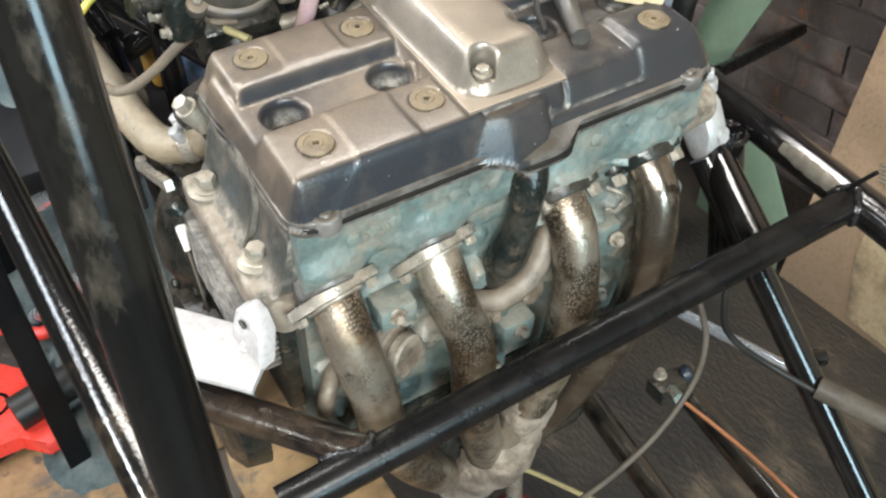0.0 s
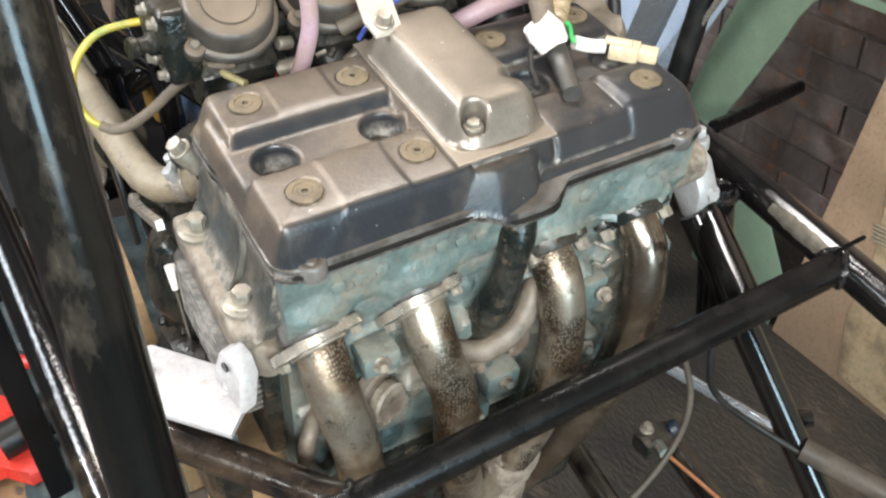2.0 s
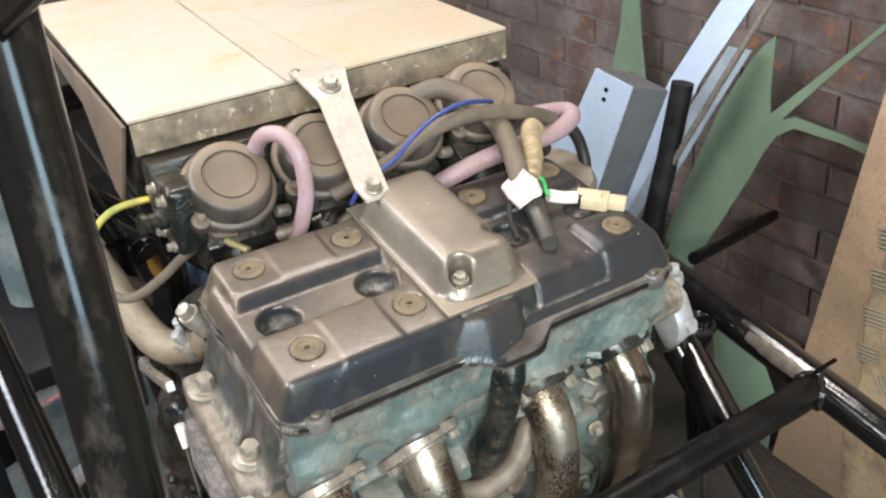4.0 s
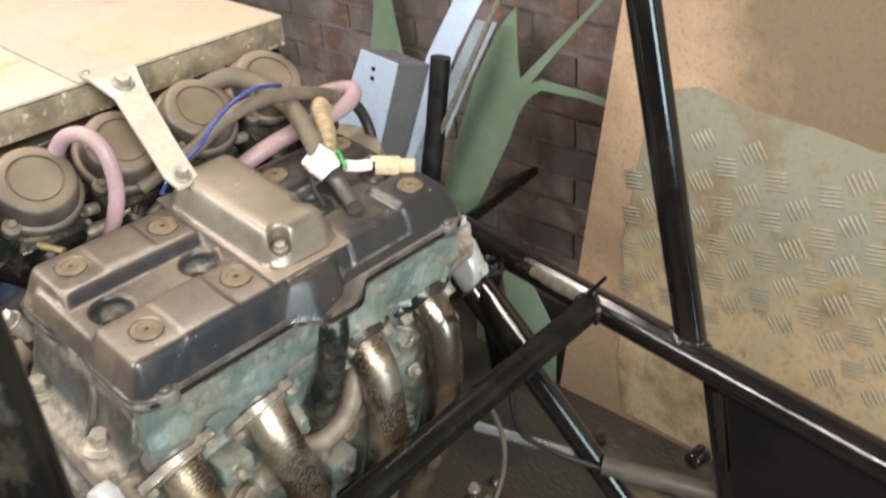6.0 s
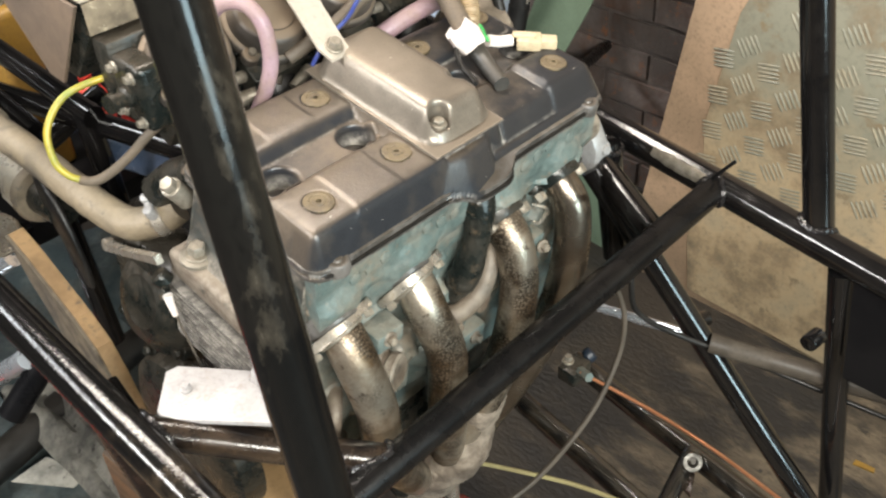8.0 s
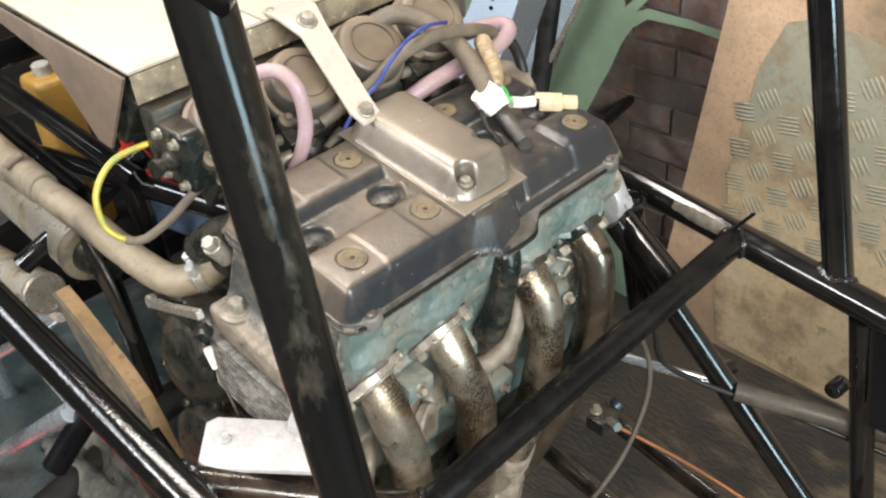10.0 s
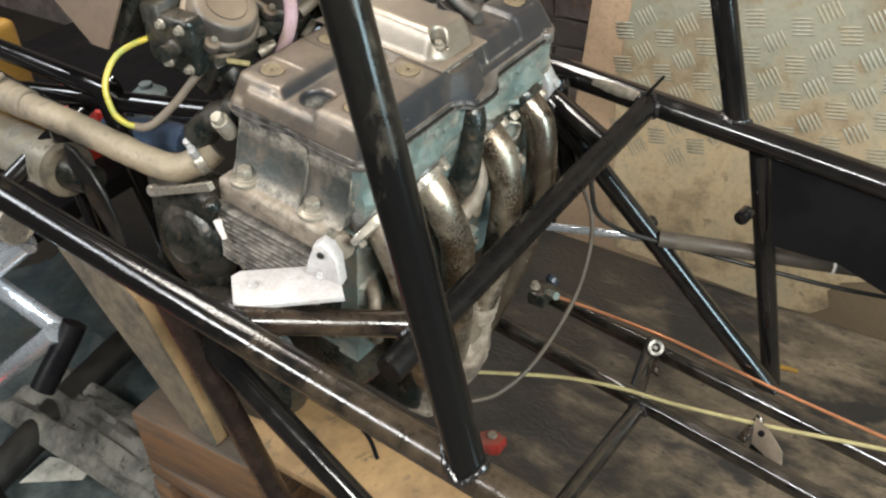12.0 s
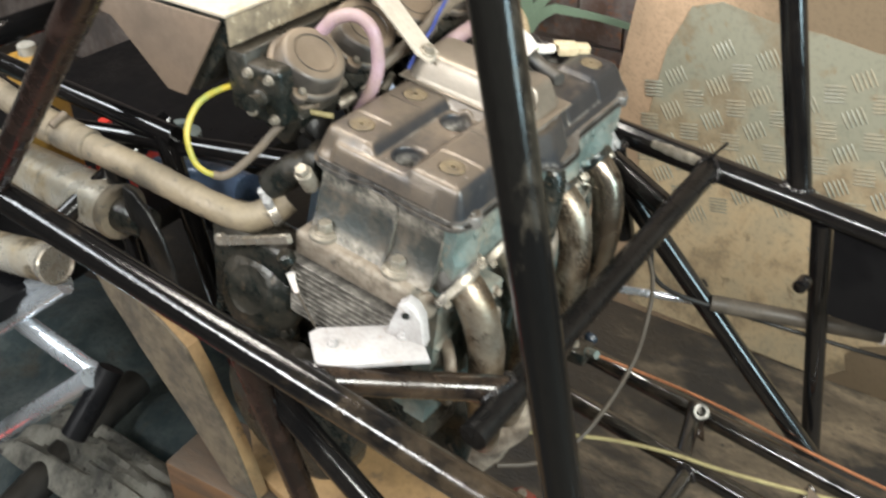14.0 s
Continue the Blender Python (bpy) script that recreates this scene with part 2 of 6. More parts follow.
M_CREAM = mat("stained_cream_sheet", (0.42, 0.365, 0.295), (0.37, 0.31, 0.24), 7, 0.55, 0, 0.06, 200, None, spots=(0.36, 0.28, 0.17), stain=(0.385, 0.305, 0.215), stain_scale=4)
M_BAND = mat("dirty_tan_edge", (0.21, 0.165, 0.11), (0.10, 0.08, 0.058), 24, 0.8, 0, 0.4, 150, None, spots=(0.42, 0.36, 0.26))
M_PLYFACE = mat("dirty_plywood_face", (0.125, 0.098, 0.066), (0.060, 0.047, 0.034), 26, 0.85, 0, 0.5, 90, None, spots=(0.05, 0.042, 0.034), stain=(0.060, 0.054, 0.044), stain_scale=8)
M_CAP = mat("dusty_black_plastic", (0.036, 0.031, 0.027), (0.070, 0.057, 0.045), 20, 0.55, 0, 0.15, 300, (0.205, 0.150, 0.102), 0.97, dust_from=0.2)
M_RUBBER = mat("black_rubber", (0.0075, 0.0075, 0.0075), (0.015, 0.0135, 0.012), 20, 0.5, 0, 0.2, 250, (0.036, 0.030, 0.023), 0.35, specular=0.3)
M_HOSE = mat("dusty_tan_rubber_hose", (0.190, 0.150, 0.100), (0.110, 0.088, 0.062), 18, 0.7, 0, 0.35, 180, (0.24, 0.19, 0.125), 0.45, (0.055, 0.050, 0.040), stain=(0.070, 0.060, 0.046), stain_scale=13, stain_lo=0.50, stain_hi=0.66)
M_GREYHOSE = mat("grey_brown_sleeve", (0.085, 0.066, 0.048), (0.135, 0.102, 0.072), 25, 0.75, 0, 0.3, 300)
M_PINK = mat("faded_pink_hose", (0.31, 0.205, 0.235), (0.27, 0.185, 0.165), 22, 0.6, 0, 0.15, 260, (0.33, 0.235, 0.22), 0.5)
M_YELLOW = mat("yellow_green_hose", (0.44, 0.33, 0.04), (0.15, 0.21, 0.05), 14, 0.45, 0, 0.05, 200)
M_BLUE = mat("blue_wire", (0.018, 0.032, 0.15), (0.03, 0.05, 0.2), 30, 0.45, 0, 0, 200)
M_TANSLEEVE = mat("dusty_tan_plastic", (0.30, 0.215, 0.120), (0.20, 0.145, 0.085), 40, 0.6, 0, 0.1, 260)
M_DUSTRUBBER = mat("dusty_black_rubber", (0.018, 0.018, 0.017), (0.050, 0.044, 0.037), 24, 0.55, 0, 0.2, 250, (0.085, 0.072, 0.056), 0.6)
M_WHITE = mat("white_tape", (0.75, 0.70, 0.65), (0.62, 0.50, 0.45), 50, 0.6, 0, 0.1, 260)
M_CONN = mat("cream_plastic_connector", (0.50, 0.41, 0.27), (0.42, 0.33, 0.21), 40, 0.5, 0, 0.05, 260)
M_COPPER = mat("copper_brake_line", (0.66, 0.29, 0.15), (0.52, 0.22, 0.11), 14, 0.34, 0.75, 0.0, 260, None, rough_var=0.0)
M_BRASSY = mat("dull_yellow_line", (0.30, 0.26, 0.13), (0.22, 0.18, 0.085), 40, 0.5, 0.1, 0.05, 260)
M_GREYBAR = mat("grey_brown_shaft", (0.046, 0.038, 0.030), (0.076, 0.062, 0.048), 14, 0.6, 0.0, 0.1, 260, specular=0.25)
M_WRAP = mat("dirty_white_wrap", (0.25, 0.205, 0.160), (0.085, 0.064, 0.048), 24, 0.85, 0, 0.8, 70, None, spots=(0.07, 0.052, 0.04), lo=0.40, hi=0.60, bump_dist=0.006)
M_GREEN = mat("sage_green_painted_steel", (0.160, 0.222, 0.155), (0.125, 0.175, 0.118), 5, 0.5, 0, 0.05, 200)
M_LTBLUE = mat("pale_blue_painted_steel", (0.50, 0.60, 0.74), (0.44, 0.53, 0.67), 8, 0.42, 0, 0.04, 200)
M_GLASSY = mat("pale_blue_grey_gloss", (0.30, 0.35, 0.40), (0.22, 0.26, 0.30), 10, 0.2, 0.1, 0.05, 200)
M_GREYPANEL = mat("grey_sheet_metal", (0.22, 0.23, 0.25), (0.17, 0.17, 0.18), 8, 0.38, 0.4, 0.05, 200)
M_BLACKP = mat("flat_black_panel", (0.0036, 0.0036, 0.0042), (0.0055, 0.0052, 0.0056), 6, 0.42, 0, 0.05, 200, specular=0.12)
M_BRICK = mat("grimy_brick", (0.185, 0.152, 0.141), (0.108, 0.064, 0.048), 8, 0.9, 0, 0.7, 110, None, spots=(0.245, 0.108, 0.058), island=0.16, bump_dist=0.004, stain=(0.105, 0.086, 0.078), stain_scale=6, stain_lo=0.46, stain_hi=0.60, place=True)
M_MORTAR = mat("grey_mortar", (0.200, 0.165, 0.150), (0.108, 0.077, 0.061), 9, 0.95, 0, 0.6, 90, None, stain=(0.105, 0.086, 0.078), stain_scale=6, stain_lo=0.46, stain_hi=0.60, place=True)
# grad paints the board's fall of light: pale near edge, darker away from it
M_BOARD = mat("beige_hardboard_shaded", (0.185, 0.134, 0.086), (0.440, 0.295, 0.190), 4, 0.62, 0, 0.08, 160, None, lo=0.45, hi=0.80, grad=(1, 0.40, 0.72, -0.6, 0.65), stain=(0.240, 0.165, 0.100), stain_scale=3, stain_lo=0.58, stain_hi=0.72)
M_TREAD = mat("worn_tread_sheet", (0.225, 0.213, 0.160), (0.430, 0.308, 0.180), 7, 0.62, 0.0, 0.25, 110, None, spots=(0.20, 0.150, 0.092), lo=0.38, hi=0.75, grad=(2, 0.66, 0.36, -0.45, 0.55), stain=(0.150, 0.108, 0.066), stain_scale=7, stain_lo=0.50, stain_hi=0.68)
# bars kept darker than the sheet, standing in for shade between them
M_TREADBAR = mat("dirty_shaded_tread_bars", (0.175, 0.166, 0.124), (0.245, 0.205, 0.140), 12, 0.55, 0.05, 0.25, 110, None, spots=(0.12, 0.10, 0.07))
# grad darkens the floor towards the back, putting the buggy's shade into its colour
M_FLOOR = mat("dirty_shaded_board_floor", (0.030, 0.023, 0.017), (0.205, 0.154, 0.101), 10, 0.7, 0, 0.8, 70, None, spots=(0.022, 0.018, 0.015), lo=0.38, hi=0.78, stain=(0.018, 0.015, 0.013), stain_scale=4.5, stain_lo=0.47, stain_hi=0.58, bump_dist=0.004, stretch=(1.7, 0.8, 1), grad=(1, 0.78, 0.15, -0.55, 0.32))
M_WALL = mat("grubby_plaster", (0.13, 0.12, 0.105), (0.10, 0.09, 0.08), 3, 0.9, 0, 0.2, 60)
M_WOOD = mat("raw_pine", (0.115, 0.058, 0.026), (0.060, 0.033, 0.017), 8, 0.75, 0, 0.4, 90, (0.032, 0.024, 0.016), 0.95, stretch=(6, 1, 6), spots=(0.05, 0.03, 0.016))
M_WOODTAN = mat("pale_plywood_edge", (0.27, 0.165, 0.075), (0.175, 0.105, 0.048), 12, 0.75, 0, 0.3, 120, None, spots=(0.10, 0.07, 0.042))
M_CHROME = mat("silvery_bright_tube", (0.72, 0.77, 0.83), (0.60, 0.65, 0.70), 20, 0.25, 0.80, 0.03, 200)
M_RED = mat("red_plastic", (0.62, 0.045, 0.03), (0.50, 0.04, 0.03), 12, 0.4, 0, 0.05, 200)
M_DULLRED = mat("dusty_red_enamel", (0.30, 0.030, 0.022), (0.17, 0.030, 0.022), 22, 0.45, 0, 0.2, 160, (0.12, 0.07, 0.05), 0.55)
M_CARD = mat("brown_cardboard", (0.23, 0.135, 0.062), (0.15, 0.090, 0.045), 9, 0.85, 0, 0.3, 90, None, spots=(0.07, 0.050, 0.035), stain=(0.085, 0.065, 0.050), stain_scale=6, stain_lo=0.52, stain_hi=0.60)
M_TEALRAG = mat("blue_grey_cloth", (0.062, 0.088, 0.092), (0.165, 0.190, 0.185), 9, 0.9, 0, 0.4, 90, None, stain=(0.11, 0.095, 0.072), stain_scale=5, stain_lo=0.54, stain_hi=0.68)
M_CLOTH = mat("pale_grey_cloth", (0.30, 0.285, 0.245), (0.105, 0.102, 0.092), 14, 0.9, 0, 0.6, 90, None, spots=(0.05, 0.045, 0.04))
M_RESV_DARK = mat("dark_blue_plastic", (0.014, 0.022, 0.034), (0.010, 0.015, 0.024), 20, 0.35, 0, 0.1, 200)
M_YELLOWP = mat("mustard_plastic", (0.30, 0.165, 0.03), (0.21, 0.115, 0.025), 10, 0.5, 0, 0.08, 160)


M_PANE = bpy.data.materials.new("window_glass")
M_PANE.use_nodes = True
M_PANE.node_tree.nodes["Principled BSDF"].inputs["Transmission Weight"].default_value = 1.0
M_PANE.node_tree.nodes["Principled BSDF"].inputs["Roughness"].default_value = 0.02


# ---- building helpers ----
def mesh_of(name, bm, material, smooth=True):
    me = bpy.data.meshes.new(name)
    bmesh.ops.recalc_face_normals(bm, faces=bm.faces)
    bm.to_mesh(me)
    bm.free()
    if smooth:
        me.shade_smooth()
        me.set_sharp_from_angle(angle=radians(38))
    me.materials.append(material)
    return me


def part(name, bm, material, parent=None, label="", smooth=True):
    ob = new(name, mesh_of(name, bm, material, smooth))
    if parent:
        ob.parent = parent
    if label:
        tagged(ob, label)
    return ob


def thing(name, label, category, m=None, group="", kind=""):
    ob = new(name)
    ob.empty_display_size = 0.05
    if m:
        ob.matrix_world = m
    return tagged(ob, label, category, group, kind)


def solo(name, bm, material, label, category, group="", kind="", smooth=True):
    ob = part(name, bm, material, None, "", smooth)
    return tagged(ob, label, category, group, kind)


def spline(points, n=10):
    """A smooth path through the points."""
    P = [Vector(p) for p in points]
    P = [2 * P[0] - P[1]] + P + [2 * P[-1] - P[-2]]
    out = []
    for i in range(1, len(P) - 2):
        a, b, c, d = P[i - 1:i + 3]
        for k in range(n):
            t = k / n
            out.append(0.5 * (2 * b + (c - a) * t + (2 * a - 5 * b + 4 * c - d) * t * t + (3 * b - a - 3 * c + d) * t ** 3))
    return out + [P[-2]]


def sweep(bm, path, radius, seg=14, cap=True):
    """A round bar along the path; radius is a number or a function of the share of the way."""
    path = [Vector(p) for p in path]
    rings, up = [], None
    for i, p in enumerate(path):
        d = (path[min(i + 1, len(path) - 1)] - path[max(i - 1, 0)]).normalized()
        if up is None:
            up = d.orthogonal().normalized()
        up = (up - d * up.dot(d)).normalized()
        side = d.cross(up)
        r = radius(i / max(1, len(path) - 1)) if callable(radius) else radius
        rings.append([bm.verts.new(p + r * (math.cos(a) * up + math.sin(a) * side)) for a in (2 * math.pi * k / seg for k in range(seg))])
    for a, b in zip(rings, rings[1:]):
        for k in range(seg):
            bm.faces.new((a[k], a[(k + 1) % seg], b[(k + 1) % seg], b[k]))
    if cap:
        bm.faces.new(rings[0][::-1])
        bm.faces.new(rings[-1])
    return bm


def rod(p0, p1, r, seg=16, bm=None):
    p0, p1 = Vector(p0), Vector(p1)
    return sweep(bm or bmesh.new(), [p0, p0.lerp(p1, 0.5), p1], r, seg)


def disc(bm, centre, axis, r, height, seg=20, bevel=0.0):
    """A cylinder standing on centre along axis, with its upper rim bevelled."""
    c, a = Vector(centre), Vector(axis).normalized()
    if bevel:
        prof = [(0, r), (height - bevel, r), (height - 0.3 * bevel, r - 0.3 * bevel), (height, r - bevel)]
    else:
        prof = [(0, r), (height, r)]
    return lathe(bm, c, a, prof, seg)


def lathe(bm, centre, axis, prof, seg=24):
    """prof: (height along the axis, radius) from bottom to top."""
    c, a = Vector(centre), Vector(axis).normalized()
    up = a.orthogonal().normalized()
    side = a.cross(up)
    rings = []
    for h, r in prof:
        rings.append([bm.verts.new(c + a * h + max(r, 1e-5) * (math.cos(q) * up + math.sin(q) * side)) for q in (2 * math.pi * k / seg for k in range(seg))])
    for x, y in zip(rings, rings[1:]):
        for k in range(seg):
            bm.faces.new((x[k], x[(k + 1) % seg], y[(k + 1) % seg], y[k]))
    bm.faces.new(rings[0][::-1])
    bm.faces.new(rings[-1])
    return bm


def hexbolt(bm, centre, axis, r=0.008, h=0.007, washer=0.012):
    c, a = Vector(centre), Vector(axis).normalized()
    if washer:
        lathe(bm, c, a, [(0, washer), (0.002, washer), (0.0028, washer - 0.001)], 20)
    lathe(bm, c + a * 0.0025, a, [(0, r), (h * 0.8, r), (h, r * 0.86)], 6)
    return bm


def block(bm, lo, hi, bevel=0.0, seg=2):
    """A box from corner lo to corner hi, its edges rounded by bevel."""
    lo, hi = Vector(lo), Vector(hi)
    vs = [bm.verts.new((x, y, z)) for x in (lo.x, hi.x) for y in (lo.y, hi.y) for z in (lo.z, hi.z)]
    fs = [(0, 1, 3, 2), (4, 6, 7, 5), (0, 4, 5, 1), (2, 3, 7, 6), (0, 2, 6, 4), (1, 5, 7, 3)]
    faces = [bm.faces.new([vs[i] for i in f]) for f in fs]
    if bevel:
        edges = list({e for f in faces for e in f.edges})
        bmesh.ops.bevel(bm, geom=edges, offset=bevel, segments=seg, profile=0.5, affect="EDGES")
    return bm


def prism(bm, outline, axis, thick, bevel=0.0):
    """The outline's polygon in 3D, thickened along axis, rims bevelled."""
    a = Vector(axis).normalized() * thick
    low = [bm.verts.new(Vector(p)) for p in outline]
    top = [bm.verts.new(Vector(p) + a) for p in outline]
    n = len(low)
    faces = [bm.faces.new(low[::-1]), bm.faces.new(top)]
    faces += [bm.faces.new((low[i], low[(i + 1) % n], top[(i + 1) % n], top[i])) for i in range(n)]
    if bevel:
        edges = list({e for f in faces[:2] for e in f.edges})
        bmesh.ops.bevel(bm, geom=edges, offset=bevel, segments=2, profile=0.5, affect="EDGES")
    return bm


def round_outline(u0, u1, v0, v1, r, n=5):
    pts = []
    for cx, cy, a0 in ((u1 - r, v1 - r, 0), (u0 + r, v1 - r, 90), (u0 + r, v0 + r, 180), (u1 - r, v0 + r, 270)):
        pts += [(cx + r * math.cos(radians(a0 + 90 * k / n)), cy + r * math.sin(radians(a0 + 90 * k / n))) for k in range(n + 1)]
    return pts


def relief(u0, u1, v0, v1, step, height, floor_h, circles=(), drop=None):
    """A casting's upper surface: height(u, v) over a rectangle, closed below at floor_h."""
    bm = bmesh.new()
    nu, nv = int((u1 - u0) / step) + 1, int((v1 - v0) / step) + 1
    us, vs = np.linspace(u0, u1, nu), np.linspace(v0, v1, nv)


    def snapped(u, v):
        for x, y, r in circles:
            d = math.hypot(u - x, v - y)
            if abs(d - r) < 0.62 * step and d > 1e-6:
                return x + (u - x) * r / d, y + (v - y) * r / d
        return u, v

    grid = []
    for u in us:
        row = []
        for v in vs:
            a, b = snapped(u, v)
            row.append(bm.verts.new((a, b, height(a, b))))
        grid.append(row)
    for i in range(nu - 1):
        for j in range(nv - 1):
            quad = (grid[i][j], grid[i + 1][j], grid[i + 1][j + 1], grid[i][j + 1])
            if drop is None or any(p.co.z > drop(p.co.x, p.co.y) + 1e-5 for p in quad):
                bm.faces.new(quad)
    if drop is not None:
        bmesh.ops.delete(bm, geom=[p for p in bm.verts if not p.link_faces], context="VERTS")
        return bm
    rim = [grid[i][0] for i in range(nu)] + [grid[-1][j] for j in range(1, nv)] + [grid[i][-1] for i in range(nu - 2, -1, -1)] + [grid[0][j] for j in range(nv - 2, 0, -1)]
    low = [bm.verts.new((p.co.x, p.co.y, floor_h)) for p in rim]
    for i in range(len(rim)):
        j = (i + 1) % len(rim)
        bm.faces.new((rim[i], low[i], low[j], rim[j]))
    bm.faces.new(low)
    return bm


def saddle_bead(tip, run, r, main_a, main_b, r_main, seed):
    """The lumpy bead along the line where a bar that runs along run into tip meets a main bar."""
    rnd = random.Random(seed)
    a = Vector(run).normalized()
    up = a.orthogonal().normalized()
    side = a.cross(up)
    m0 = Vector(main_a)
    m = (Vector(main_b) - m0).normalized()
    path = []
    for k in range(61):
        q = 2 * math.pi * k / 60
        p = Vector(tip) + (r + 0.0008) * (math.cos(q) * up + math.sin(q) * side)
        w = p - m0
        w, d = w - m * w.dot(m), a - m * a.dot(m)
        qa, qb, qc = d.dot(d), 2 * w.dot(d), w.dot(w) - (r_main + 0.0008) ** 2
        disc_ = qb * qb - 4 * qa * qc
        t = (-qb - math.sqrt(disc_)) / (2 * qa) if disc_ > 0 else -qb / (2 * qa)
        path.append(p + a * (t + rnd.uniform(-0.0004, 0.0004)))
    path[-1] = path[0]
    bm = sweep(bmesh.new(), path, lambda t: 0.0034 + 0.0004 * math.sin(t * 230), 8, False)
    for v in bm.verts:
        v.co += 0.0010 * noise.noise_vector(v.co * 200)
    return bm


# ---- room ----
def slab(name, lo, hi, material, label, category="wall", bevel=0.0):
    return solo(name, block(bmesh.new(), lo, hi, bevel), material, label, category, kind="structure", smooth=False)


slab("floor", (-3.2, -3.0, -0.10), (1.60, 4.2, 0.0), M_FLOOR, "dirty dark brown boarded workshop floor with stains, shade painted in towards the back", "floor")
WALL_E = slab("wall_east", (1.605, -3.0, 0.0), (1.80, 4.2, 2.55), M_MORTAR, "grimy brick workshop wall with grey mortar joints", "wall")
slab("wall_west", (-3.4, -3.0, 0.0), (-3.2, 4.2, 2.55), M_WALL, "grubby plastered workshop wall", "wall")
bm = bmesh.new()
for lo, hi in (((-3.4, -3.2, 0.0), (-0.40, -3.0, 2.55)), ((0.70, -3.2, 0.0), (1.80, -3.0, 2.55)), ((-0.40, -3.2, 0.0), (0.70, -3.0, 0.80)), ((-0.40, -3.2, 2.10), (0.70, -3.0, 2.55))):
    block(bm, lo, hi)
solo("wall_south", bm, M_WALL, "grubby plastered workshop wall with a window opening", "wall", kind="structure", smooth=False)
WIN = thing("window_1", "plain painted window frame in the plastered wall", "window", pose(0.15, -3.1, 0.80), kind="structure")
for lo, hi in (((-0.55, -0.03, 0.0), (-0.50, 0.03, 1.30)), ((0.50, -0.03, 0.0), (0.55, 0.03, 1.30)), ((-0.50, -0.03, 0.0), (0.50, 0.03, 0.05)), ((-0.50, -0.03, 1.25), (0.50, 0.03, 1.30)), ((-0.02, -0.03, 0.05), (0.02, 0.03, 1.25))):
    part("window_frame", block(bmesh.new(), lo, hi, 0.003), M_PLATE, WIN)
for x in (-0.50, 0.02):
    pane = part("pane", block(bmesh.new(), (x, -0.004, 0.05), (x + 0.48, 0.004, 1.25)), M_PANE, WIN, "clear glass", smooth=False)
    pane.visible_shadow = False
slab("wall_north", (-3.4, 4.2, 0.0), (1.80, 4.4, 2.55), M_WALL, "grubby plastered workshop wall", "wall")
slab("ceiling", (-3.4, -3.2, 2.55), (1.80, 4.4, 2.70), M_WALL, "plain grey workshop ceiling", "ceiling")

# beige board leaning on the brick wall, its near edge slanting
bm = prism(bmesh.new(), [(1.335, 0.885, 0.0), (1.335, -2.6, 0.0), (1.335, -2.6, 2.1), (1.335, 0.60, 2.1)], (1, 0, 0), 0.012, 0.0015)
solo("wall_board", bm, M_BOARD, "plain beige hardboard sheet standing along the brick wall, uneven light painted in", "board", kind="structure")

# worn tread-pattern sheet on the board
rnd = random.Random(4)
edge = [(0.715, 0.02), (0.735, 0.16), (0.72, 0.30), (0.735, 0.44), (0.715, 0.58), (0.70, 0.68), (0.66, 0.775), (0.60, 0.795), (0.50, 0.775), (0.40, 0.77),
        (0.30, 0.755), (0.20, 0.76), (0.05, 0.75), (-0.2, 0.755), (-0.6, 0.74), (-1.2, 0.75), (-1.2, 0.22), (-0.3, 0.20), (0.02, 0.165), (0.07, 0.135), (0.13, 0.145), (0.185, 0.120), (0.212, 0.085), (0.200, 0.045), (0.235, 0.012), (0.30, 0.004)]
bm = prism(bmesh.new(), [(1.3325, y, z) for y, z in edge], (1, 0, 0), 0.0022)
TREAD = solo("tread_sheet", bm, M_TREAD, "worn grey-beige tread pattern sheet stained brown, stuck on the board", "floor sheet", smooth=False)


def tread_bars():
    bm = bmesh.new()
    for i in range(-3, 40):
        for j in range(-1, 18):
            if (i + j) % 2:
                continue
            y0, z0 = 0.583 - i * 0.045, 0.700 - j * 0.0385
            upright = i % 2 == 0
            wear = noise.noise(Vector((y0 * 3.1, z0 * 3.1, 2.0))) + (0.43 - z0) * (0.7 if upright else 0.9)
            if wear + 0.5 * noise.noise(Vector((y0 * 7.3, z0 * 7.3, 9.0))) > 0.12 or y0 < -1.15 or z0 < 0.27 or z0 > 0.735 or (y0 > 0.62 and z0 > 0.66):
                continue
            tall = 0.0020 * max(0.25, min(1, 0.75 - wear))
            ang = radians(57 if upright else -10)
            ca, sa = math.cos(ang), math.sin(ang)
            hl, gap = (0.0205, 0.0092) if upright else (0.0235, 0.0078)
            for k in range(5):
                o = (k - 2) * gap
                hw = 0.0030
                pts = []
                for a, b in ((-hl, 0), (-hl * 0.7, hw), (hl * 0.7, hw), (hl, 0), (hl * 0.7, -hw), (-hl * 0.7, -hw)):
                    pts.append((y0 + a * ca - (b + o) * sa, z0 + a * sa + (b + o) * ca))
                low = [bm.verts.new((1.3328, *p)) for p in pts]
                ridge0 = bm.verts.new((1.3325 - tall, (pts[1][0] + pts[5][0]) / 2, (pts[1][1] + pts[5][1]) / 2))
                ridge1 = bm.verts.new((1.3325 - tall, (pts[2][0] + pts[4][0]) / 2, (pts[2][1] + pts[4][1]) / 2))
                for f in ((low[0], low[1], ridge0), (low[0], ridge0, low[5]), (low[1], low[2], ridge1, ridge0), (low[5], ridge0, ridge1, low[4]), (low[2], low[3], ridge1), (low[3], low[4], ridge1)):
                    bm.faces.new(f)
    return bm


ob = part("tread_relief", tread_bars(), M_TREADBAR, TREAD)
tagged(ob, kind="stuff")

# ---- buggy frame ----
FRAME = thing("buggy_frame", "welded tubular buggy frame in glossy black paint", "vehicle frame", pose(0.4, 0.4, 0.4))
